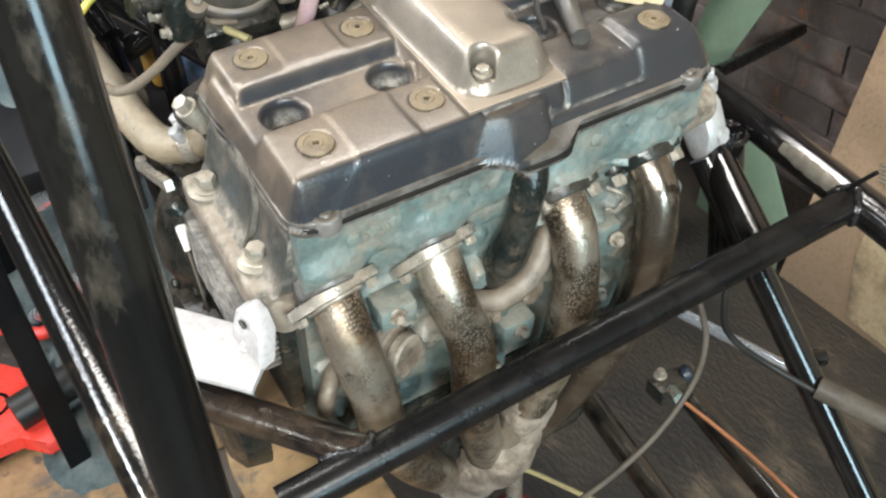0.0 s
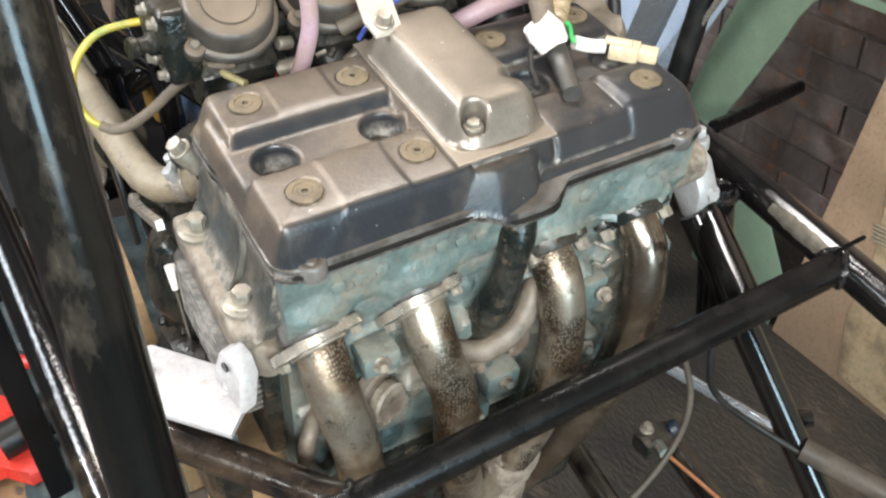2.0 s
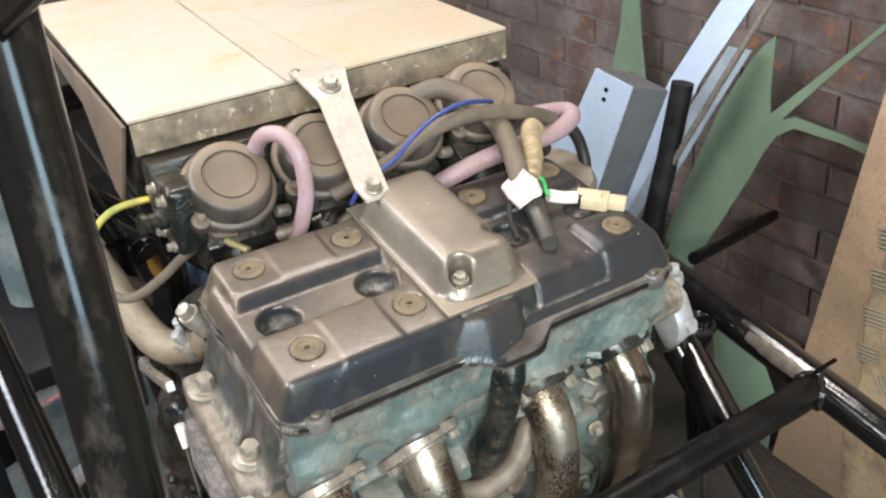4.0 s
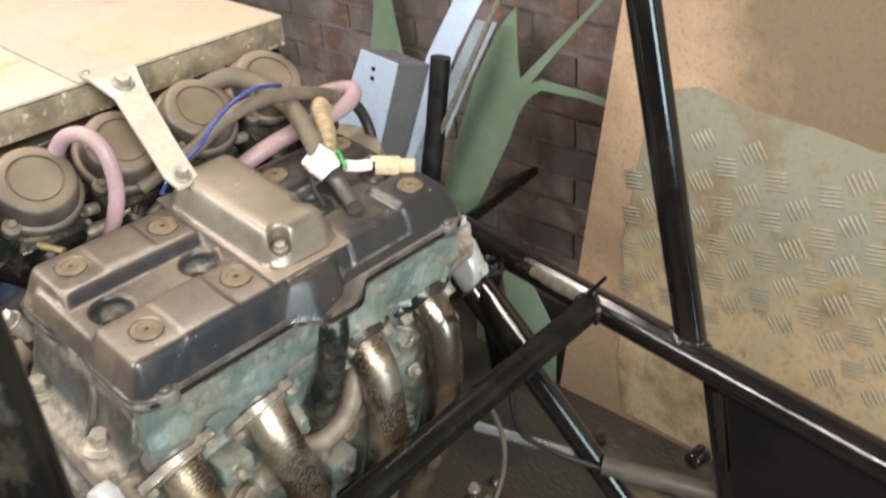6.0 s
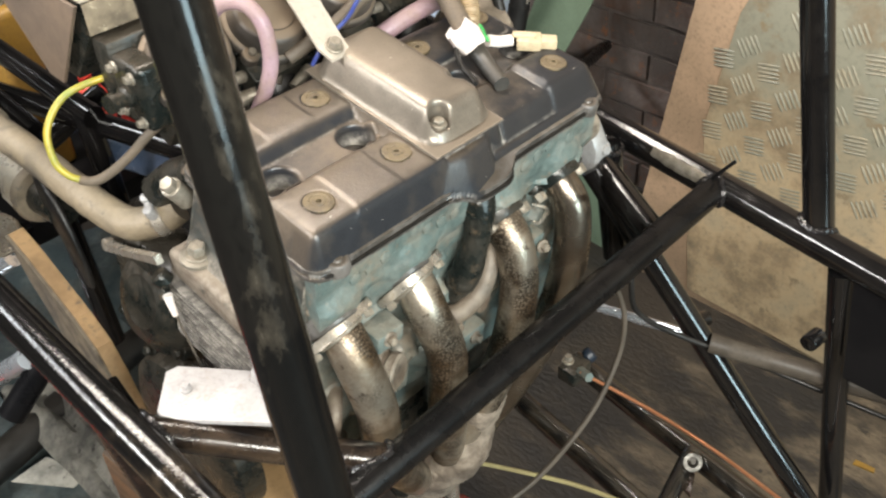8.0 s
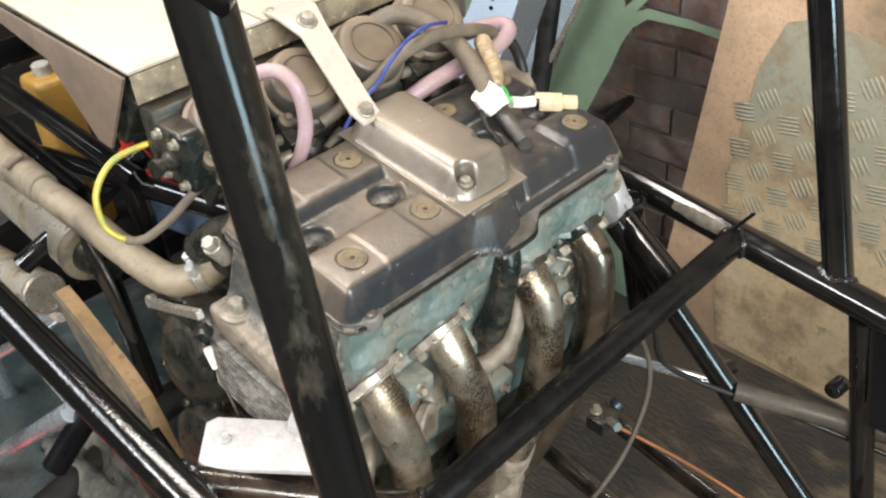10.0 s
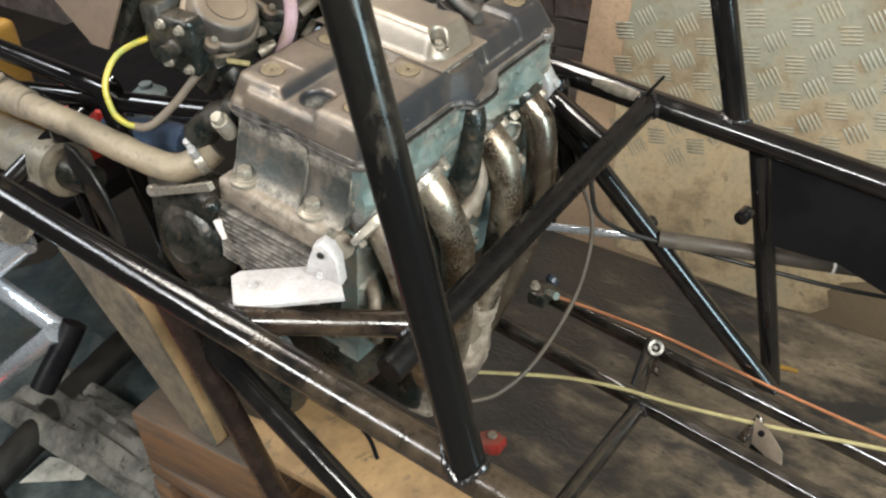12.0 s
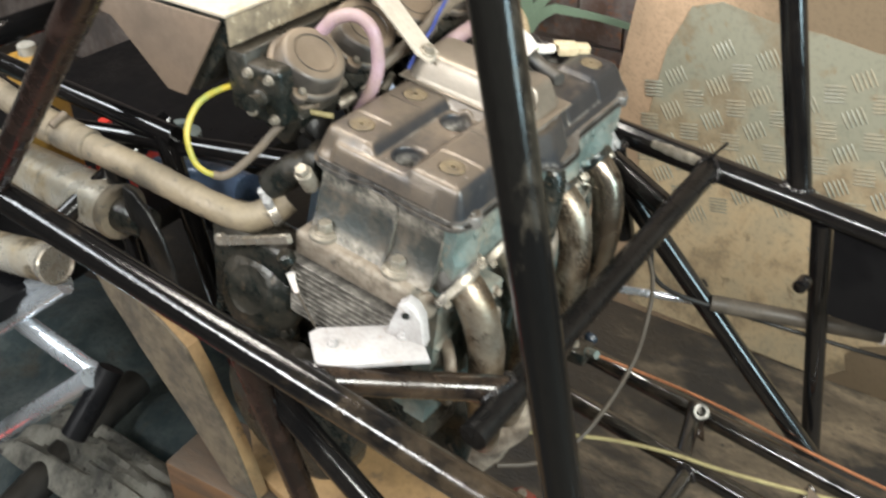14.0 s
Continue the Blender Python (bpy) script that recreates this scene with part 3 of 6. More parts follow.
BACK = FRAME.matrix_world.inverted()


def frame_tube(p0, p1, r=0.0185, material=M_FRAME, name="frame_tube", label="", seg=20, bend=None):
    bm = bmesh.new()
    p0, p1 = Vector(p0), Vector(p1)
    pts = [p0, p0.lerp(p1, 0.5), p1] if bend is None else spline([p0, Vector(bend), p1], 12)
    sweep(bm, [BACK @ p for p in pts], r, seg)
    return part(name, bm, material, FRAME, label)


def weld(tip, start, r, main_a, main_b, r_main, seed):
    bm = saddle_bead(BACK @ Vector(tip), Vector(tip) - Vector(start), r, BACK @ Vector(main_a), BACK @ Vector(main_b), r_main, seed)
    return part("weld_bead", bm, M_WELD, FRAME, "lumpy shiny weld bead")


RUST0, RUST1 = (0.052, 0.630, 0.806), (0.103, 0.552, 0.33)
frame_tube((0.735, 0.68, 0.804), (0.655, -0.55, 0.714), 0.0185, M_FRAME)
frame_tube((0.735, 0.68, 0.804), (0.75, 1.5, 0.86), 0.0185, M_FRAME)
frame_tube((0.716, 0.262, 0.785), (0.728, 0.50, 1.78), 0.0165, M_FRAME, label="upright cage tube")
frame_tube((0.703, 0.222, 0.755), (0.757, 0.163, 0.32), 0.0145, M_FRAME)
frame_tube((0.647, 0.512, 0.785), (0.705, 0.150, 0.352), 0.0150, M_FRAME)
frame_tube((0.675, 0.545, 0.790), (0.625, 0.410, 0.755), 0.0170, M_FRAME)
frame_tube((0.684, 0.520, 0.800), (0.668, 0.480, 0.655), 0.0170, M_FRAME)
frame_tube((0.708, 0.383, 0.783), (0.135, 0.402, 0.735), 0.0160, M_MATT, label="matt black cross tube")
frame_tube((0.2125, 0.4000, 0.7418), (0.055, 0.560, 0.795), 0.0150, M_BROWNTUBE)
frame_tube((0.10, 1.10, 1.007), (0.40, 1.12, 1.000), 0.0160, M_FRAME)
frame_tube((0.016, 1.25, 0.940), (0.075, 0.08, 0.705), 0.0182, M_RAIL, label="side rail with dusty worn paint")
frame_tube((0.077, 0.356, 1.285), (0.55, 0.55, 1.55), 0.0180, M_FRAME)
frame_tube((0.0660, 0.2548, 0.7412), (0.110, 0.490, 1.80), 0.0178, M_FRAME_DIRTY, label="leaning cage tube with scuffed paint")
frame_tube((0.705, 0.56, 0.382), (0.590, -0.32, 0.374), 0.0155, M_LOWRAIL, label="lower rail with dust on its top")
frame_tube((0.58, 0.62, 0.41), (0.455, -0.30, 0.398), 0.0150, M_LOWRAIL, label="lower rail with dust on its top")
frame_tube((0.53, 0.285, 0.402), (0.26, 0.30, 0.395), 0.0120, M_LOWRAIL)
frame_tube((0.54, 0.30, 0.402), (0.655, 0.325, 0.41), 0.0120, M_LOWRAIL)
frame_tube((0.075, 0.660, 0.762), (0.075, 0.330, 0.515), 0.0150, M_FRAME)
frame_tube(RUST0, RUST1, 0.0150, M_RUST, label="rusty brown primed tube")
frame_tube((-0.045, 0.43, 1.40), (0.030, 0.985, 0.886), 0.0150, M_RUST, label="rusty brown primed tube")
RAIL_A, RAIL_B = (0.735, 0.68, 0.804), (0.655, -0.55, 0.714)
weld((0.708, 0.383, 0.783), (0.135, 0.402, 0.735), 0.0160, RAIL_A, RAIL_B, 0.0185, 1)
weld((0.716, 0.262, 0.785), (0.728, 0.50, 1.78), 0.0165, RAIL_A, RAIL_B, 0.0185, 2)
weld((0.2125, 0.4000, 0.7418), (0.055, 0.560, 0.795), 0.0150, (0.708, 0.383, 0.783), (0.135, 0.402, 0.735), 0.0160, 3)
weld((0.0660, 0.2548, 0.7412), (0.110, 0.490, 1.80), 0.0178, (0.016, 1.25, 0.940), (0.075, 0.08, 0.705), 0.0182, 4)
weld((0.684, 0.520, 0.800), (0.668, 0.480, 0.655), 0.0170, RAIL_A, RAIL_B, 0.0185, 5)
weld((0.055, 0.560, 0.795), (0.2125, 0.4000, 0.7418), 0.0150, (0.016, 1.25, 0.940), (0.075, 0.08, 0.705), 0.0182, 6)
weld((0.53, 0.285, 0.402), (0.26, 0.30, 0.395), 0.0120, (0.58, 0.62, 0.41), (0.455, -0.30, 0.398), 0.0150, 7)

# ---- engine ----
ENGINE = thing("motorcycle_engine", "dusty four-cylinder motorcycle engine with bronze-black valve cover", "engine", pose(0.40, 0.50, 0.966, 8, 0, 0))


def plat(u, v, u0, u1, v0, v1, top, slope, rad=0.006, soft=0.003):
    """Height of a plateau with drafted sides."""
    qx, qy = abs(u - (u0 + u1) / 2) - (u1 - u0) / 2 + rad, abs(v - (v0 + v1) / 2) - (v1 - v0) / 2 + rad
    d = math.hypot(max(qx, 0), max(qy, 0)) + min(max(qx, qy), 0) - rad
    return top - slope * 0.5 * (d + math.sqrt(d * d + soft * soft))


HOLES = [(-0.158, 0.049), (-0.068, 0.051), (0.068, 0.050), (0.154, 0.050)]
HOLE_R = 0.0195
PLUGS = [(-0.157, -0.002), (-0.064, 0.003), (-0.157, 0.113), (-0.066, 0.110), (0.152, 0.002), (0.155, 0.112), (0.066, 0.110)]


def dip(u, v):
    """How far the rim hangs down and out under the bulge, from 0 to 1."""
    k = max(0.0, min(1.0, -v / 0.03)) * max(0.0, min(1.0, (u + 0.038) / 0.034, (0.046 - u) / 0.016))
    return k * k * (3 - 2 * k)


def cover_floor(u, v):
    return -0.0385 - 0.0095 * dip(u, v)


def knee(u, v):
    """The bulge at the front below the breather box: a ridge with a short face on one side and a long one on the other."""
    if v > 0.03 or not -0.060 < u < 0.034:
        return -1.0
    front = sum(np.interp(u + s, (-0.060, -0.016, 0.018, 0.032), (-0.025, -0.0380, -0.0335, -0.016)) for s in (-0.004, -0.0015, 0.0015, 0.004)) / 4
    d = front - v
    return -0.004 - 2.3 * 0.5 * (d + math.sqrt(d * d + 0.0035 ** 2))


def cover_height(u, v):
    h = max(plat(u, v, -0.187, -0.034, -0.031, 0.030, 0.0, 3.4, 0.005, 0.0024), plat(u, v, -0.183, -0.038, 0.083, 0.139, 0.0, 3.0, 0.008, 0.002),
            plat(u, v, -0.191, 0.185, -0.014, 0.125, -0.0095, 3.2, 0.010, 0.002), plat(u, v, 0.118, 0.180, -0.020, 0.030, 0.0, 1.75, 0.006, 0.0040), min(plat(u, v, -0.183, -0.038, 0.083, 0.139, 0.0, 0.85, 0.004), plat(u, v, -0.183, -0.038, 0.05, 0.139, 0.0, 3.0, 0.006)), plat(u, v, 0.044, 0.13, -0.021, 0.030, -0.005, 1.75),
            plat(u, v, 0.044, 0.176, 0.083, 0.138, -0.001, 3.0, 0.010), plat(u, v, -0.046, 0.040, -0.025, 0.141, 0.004, 3.4),
            knee(u, v),
            plat(u, v, -0.194, 0.189, -0.0375, 0.145, -0.0255, 2.7, 0.012, 0.002))
    for a in (-0.137,):
        h = max(h, min(plat(u, v, a, a + 0.050, -0.030, 0.029, 0.0011, 1.0, 0.003, 0.0012), plat(u, v, a - 0.1, a + 0.15, -0.0312, 0.03, 0.0011, 3.4, 0.005, 0.0024)))
        h = max(h, min(plat(u, v, a, a + 0.050, 0.086, 0.137, 0.0013, 1.2, 0.003, 0.0012), plat(u, v, a - 0.1, a + 0.15, 0.083, 0.139, 0.0013, 3.0)))
    for x, y in HOLES:
        d = math.hypot(u - x, v - y) - HOLE_R
        if d < -0.0004:
            h = -0.0335
    for x, y in PLUGS:
        d = math.hypot(u - x, v - y) - 0.0138
        if d < 0.004:
            h = min(h, -0.0022 + max(0.0, d + 0.001) * 3)
    return max(h, cover_floor(u, v))


def well(x, y, HOLE_R=HOLE_R, surface=cover_height, floor_h=-0.0325):
    """A smooth round bolt well cut down through the cover."""
    bm = bmesh.new()
    rings = []
    for r, drop in ((HOLE_R + 0.0012, 0.0004), (HOLE_R - 0.0004, 0.0), (HOLE_R - 0.0018, -0.0016), (HOLE_R - 0.0026, -0.006), (HOLE_R - 0.0030, None), (HOLE_R * 0.55, None), (HOLE_R * 0.3, None)):
        row = []
        for k in range(48):
            q = 2 * math.pi * k / 48
            c, s = math.cos(q), math.sin(q)
            top = surface(x + (HOLE_R + 0.0016) * c, y + (HOLE_R + 0.0016) * s)
            h = (floor_h if r > 0.012 else floor_h - 0.0005) if drop is None else top + drop
            row.append(bm.verts.new((x + r * c, y + r * s, h)))
        rings.append(row)
    for a, b in zip(rings, rings[1:]):
        for k in range(48):
            bm.faces.new((a[k], a[(k + 1) % 48], b[(k + 1) % 48], b[k]))
    bm.faces.new(rings[-1])
    return bm


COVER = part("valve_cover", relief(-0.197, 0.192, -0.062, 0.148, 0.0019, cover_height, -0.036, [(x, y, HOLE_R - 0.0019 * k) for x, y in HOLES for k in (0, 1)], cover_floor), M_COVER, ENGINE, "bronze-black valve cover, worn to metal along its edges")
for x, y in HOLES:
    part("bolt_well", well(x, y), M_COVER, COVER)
# rim flange in two beads and the gasket between them, dipping under the knee


def rim_line(grow, low):
    pts = []
    for u, v in round_outline(-0.198, 0.193, -0.0435, 0.150, 0.020, 6):
        pts.append((u, v))
    dense = []
    for a, b in zip(pts, pts[1:] + pts[:1]):
        n = max(1, int(math.hypot(b[0] - a[0], b[1] - a[1]) / 0.006))
        dense += [(a[0] + (b[0] - a[0]) * k / n, a[1] + (b[1] - a[1]) * k / n) for k in range(n)]
    out = []
    for u, v in dense:
        k = dip(u, v)
        wave = 0.008 * math.exp(-((v - 0.060) / 0.020) ** 2) if u < -0.19 else 0.0
        out.append((u * (1 + grow) + wave, v + math.copysign(0.2 * grow, v) - 0.012 * k, low - 0.010 * k))
    return out


part("cover_flange", prism(bmesh.new(), rim_line(0.0, -0.0375), (0, 0, 1), 0.0055, 0.0016), M_FLANGE, COVER)
part("gasket", prism(bmesh.new(), rim_line(-0.012, -0.0400), (0, 0, 1), 0.0030), M_RUBBER, COVER, "thin black gasket")
part("lower_bead", prism(bmesh.new(), rim_line(0.004, -0.0445), (0, 0, 1), 0.0048, 0.0014), M_FLANGE, COVER)
for x, y in ((-0.170, -0.0385), (0.164, -0.0385)):
    bm = lathe(bmesh.new(), (x, y, -0.0430), (0, 0, 1), [(0, 0.0118), (0.0105, 0.0115), (0.0125, 0.0100), (0.0130, 0.0070), (0.0125, 0.0058), (0.0130, 0.0050), (0.0142, 0.0043), (0.0144, 0.001)], 22)
    part("bolt_boss", bm, M_FLANGE, COVER)
for x, y in PLUGS:
    bm = lathe(bmesh.new(), (x, y, -0.0022), (0, 0, 1), [(0, 0.0134), (0.0024, 0.0134), (0.0030, 0.0128), (0.0032, 0.0088), (0.0026, 0.0083), (0.0026, 0.0054), (0.0031, 0.0050), (0.0031, 0.0025), (0.0006, 0.0021)], 28)
    part("seal_washer", bm, M_WASHER, COVER, "dusty round bolt seal")


def box_height(u, v):
    h = max(plat(u, v, -0.031, 0.029, -0.008, 0.134, 0.034, 2.3, 0.011, 0.004), plat(u, v, -0.0395, 0.0370, -0.0165, 0.139, 0.0085, 2.4, 0.008, 0.002))
    for x, y in ((-0.022, -0.0060), (0.029, 0.022)):
        d = math.hypot(u - x, v - y) - 0.0115
        if d < -0.0003:
            h = min(h, 0.0125)
    return max(h, 0.004)


BOX = part("breather_box", relief(-0.048, 0.039, -0.031, 0.147, 0.0016, box_height, 0.002, [(x, y, 0.0115 - 0.0016 * k) for x, y in ((-0.022, -0.0060), (0.029, 0.022)) for k in (0, 1)]), M_BOX, COVER, "smooth worn bronze breather box")
for x, y in ((-0.022, -0.0060), (0.029, 0.022)):
    part("bolt_seat", well(x, y, 0.0115, box_height, 0.0135), M_BOX, BOX)
    part("box_bolt", hexbolt(bmesh.new(), (x, y, 0.0137), (0, 0, 1), 0.0056, 0.004, 0.0080), M_BOLT, COVER)

# cylinder head
bm = block(bmesh.new(), (-0.190, -0.034, -0.120), (0.186, 0.140, -0.044), 0.006)
HEAD = part("cylinder_head", bm, M_HEAD, ENGINE, "green-grey dirty cylinder head casting")
part("head_base", block(bmesh.new(), (-0.226, -0.012, -0.150), (0.205, 0.145, -0.116), 0.007, 3), M_SIDE, ENGINE, "dusty brown head base")
part("end_wall", prism(bmesh.new(), [(u, -0.024, h) for u, h in ((-0.1935, -0.0455), (-0.1945, -0.075), (-0.2005, -0.100), (-0.214, -0.1165), (-0.176, -0.1165), (-0.176, -0.0455))], (0, 1, 0), 0.158, 0.003), M_ENDWALL, ENGINE, "grimy green-brown end wall of the head")
for v, w in ((0.0335, 0.0030),):
    part("wall_rib", prism(bmesh.new(), [(u, v, h) for u, h in ((-0.1965, -0.0470), (-0.1980, -0.075), (-0.2060, -0.102), (-0.2170, -0.1165), (-0.186, -0.1165), (-0.186, -0.0470))], (0, 1, 0), w, 0.0012), M_ENDWALL, ENGINE)
for v in (0.019, 0.114):
    part("bolt_column", lathe(bmesh.new(), (-0.203, v, -0.1165), (0, 0, 1), [(0, 0.0200), (0.0025, 0.0195), (0.004, 0.0180)], 22), M_SIDE, ENGINE)
for p in ((-0.207, 0.019, -0.116), (-0.211, 0.114, -0.116)):
    bm = bmesh.new()
    lathe(bm, p, (0, 0, 1), [(0, 0.017), (0.004, 0.017), (0.006, 0.014)], 20)
    hexbolt(bm, (p[0], p[1], p[2] + 0.005), (0, 0, 1), 0.0088, 0.010, 0.013)
    part("head_bolt", bm, M_BOLT, ENGINE)
# cast front below the cover: one uneven skin with bosses, ribs and port swellings
PORTS = (-0.170, -0.080, 0.046, 0.138)
r0 = random.Random(21)
BUMPS = [(r0.uniform(-0.19, 0.18), r0.uniform(-0.31, -0.13), r0.uniform(0.008, 0.018), r0.uniform(0.003, 0.010)) for k in range(34)]
BUMPS += [(u + 0.045, -0.175, 0.016, 0.016) for u in PORTS] + [(u + 0.040, -0.260, 0.026, 0.014) for u in PORTS] + [(u, -0.235, 0.020, 0.010) for u in PORTS]
RIBS = [(-0.19, 0.18, -0.205, 0.004), (-0.18, -0.03, -0.150, 0.005), (0.0, 0.18, -0.155, 0.004), (-0.14, 0.02, -0.290, 0.006), (-0.1, 0.1, -0.232, 0.003), (0.03, 0.17, -0.100, 0.004)]


def cast_depth(u, h):
    s = max(0.0, min(1.0, (h + 0.115) / 0.03))
    d = 0.0290 + 0.0085 * s * s * (3 - 2 * s)
    for x in PORTS:
        q = math.hypot(u - x, (h + 0.114) * 0.9) / 0.040
        if q < 1:
            d += 0.010 * min(1.0, (1 - q) * 2.2)
    for x, y, r, a in BUMPS:
        q = math.hypot(u - x, h - y) / r
        if q < 1:
            d = max(d, 0.029 + a * min(1.0, (1 - q) * 2.6))
    for a, b, y, w in RIBS:
        if a < u < b:
            d += 0.005 * max(0.0, 1 - (abs(h - y - 0.01 * math.sin(u * 40)) / w) ** 2)
    return d + 0.0012 * noise.noise(Vector((u * 60, h * 60, 1.0))) + 0.0006 * noise.noise(Vector((u * 200, h * 200, 4.0)))


def cast_front():
    bm = bmesh.new()
    us, hs = np.linspace(-0.193, 0.188, 148), np.linspace(-0.332, -0.0455, 108)
    g = [[bm.verts.new((u, -cast_depth(u, h), h)) for h in hs] for u in us]
    for i in range(len(us) - 1):
        for j in range(len(hs) - 1):
            bm.faces.new((g[i][j], g[i][j + 1], g[i + 1][j + 1], g[i + 1][j]))
    for col in (g[0], g[-1]):
        back = [bm.verts.new((p.co.x, 0.0, p.co.z)) for p in col]
        for j in range(len(col) - 1):
            bm.faces.new((col[j], col[j + 1], back[j + 1], back[j]))
    return bm


part("cylinder_front", block(bmesh.new(), (-0.191, -0.024, -0.330), (0.186, 0.06, -0.118), 0.004), M_HEAD, ENGINE)
part("cast_skin", cast_front(), M_HEAD, ENGINE, "green-grey front casting with bosses and brown stains")
for u in (-0.150, -0.132, -0.114, -0.062, -0.044, -0.026, 0.075, 0.093, 0.111, 0.145):
    part("cast_lobe", disc(bmesh.new(), (u, -0.033, -0.066 + 0.004 * math.sin(u * 300)), (0, -1, 0.1), 0.0068, 0.0062, 6 if u < 0 else 16, 0.0015), M_HEAD, HEAD)
rf = random.Random(77)
for u, h, w, t in ((-0.122, -0.158, 0.017, 0.012), (-0.118, -0.232, 0.022, 0.018), (-0.030, -0.215, 0.020, 0.012), (0.005, -0.262, 0.018, 0.016), (0.098, -0.190, 0.014, 0.020), (-0.024, -0.292, 0.016, 0.012), (0.100, -0.262, 0.016, 0.013)):
    bm = block(bmesh.new(), (u - w, -0.052 - rf.uniform(0, 0.006), h - t), (u + w, -0.026, h + t), 0.004, 2)
    boss = part("cast_boss", bm, M_HEAD, HEAD)
    part("boss_bolt", hexbolt(bmesh.new(), (u + rf.uniform(-0.006, 0.006), -0.056, h + 0.3 * t), (rf.uniform(-0.2, 0.2), -1, 0.25), 0.0050, 0.006, 0.0078), M_SIDE, boss)
bm = lathe(bmesh.new(), (-0.128, -0.040, -0.205), (0.35, -0.9, 0.15), [(0, 0.019), (0.010, 0.019), (0.012, 0.0165), (0.016, 0.0165), (0.018, 0.0185), (0.026, 0.0185), (0.028, 0.016), (0.028, 0.006)], 28)
part("core_plug", bm, M_SIDE, HEAD, "ringed metal core plug")
bm = lathe(bmesh.new(), (0.015, -0.036, -0.215), (0.2, -0.95, 0.2), [(0, 0.016), (0.008, 0.016), (0.010, 0.014), (0.016, 0.014), (0.018, 0.011), (0.018, 0.004)], 24)
part("core_plug", bm, M_SIDE, HEAD)
bm = sweep(bmesh.new(), spline([(0.094, -0.040, -0.128), (0.104, -0.050, -0.132), (0.112, -0.048, -0.145), (0.106, -0.046, -0.158), (0.095, -0.044, -0.152)], 6), 0.0018, 8)
part("spring_clip", bm, M_STEEL, HEAD, "small bent wire clip")
# fins on the side
BLOCK = part("cylinder_block", block(bmesh.new(), (-0.208, -0.005, -0.300), (0.190, 0.155, -0.148), 0.006), M_CASE, ENGINE, "dusty finned cylinder block")
for k in range(11):
    h = -0.156 - 0.0073 * k
    outline = [(u, v, h) for u, v in round_outline(-0.232, -0.17, 0.000, 0.150, 0.012, 3)]
    part("fin", prism(bmesh.new(), outline, (0, 0, 1), 0.0022, 0.0007), M_FIN, BLOCK, "thin grey cooling fin")
# crankcase
bm = block(bmesh.new(), (-0.180, -0.020, -0.430), (0.190, 0.300, -0.290), 0.030, 3)
lathe(bm, (-0.225, 0.13, -0.385), (-1, 0, 0), [(0, 0.105), (0.025, 0.100), (0.034, 0.085), (0.036, 0.03)], 32)
lathe(bm, (0.205, 0.10, -0.40), (1, 0, 0), [(0, 0.10), (0.03, 0.094), (0.04, 0.07)], 32)
part("sump", block(bmesh.new(), (-0.070, -0.035, -0.558), (0.150, 0.260, -0.430), 0.020, 3), M_CASE, ENGINE, "oily finned sump")
part("crankcase", bm, M_CASE, ENGINE, "oily dark crankcase with round side covers")

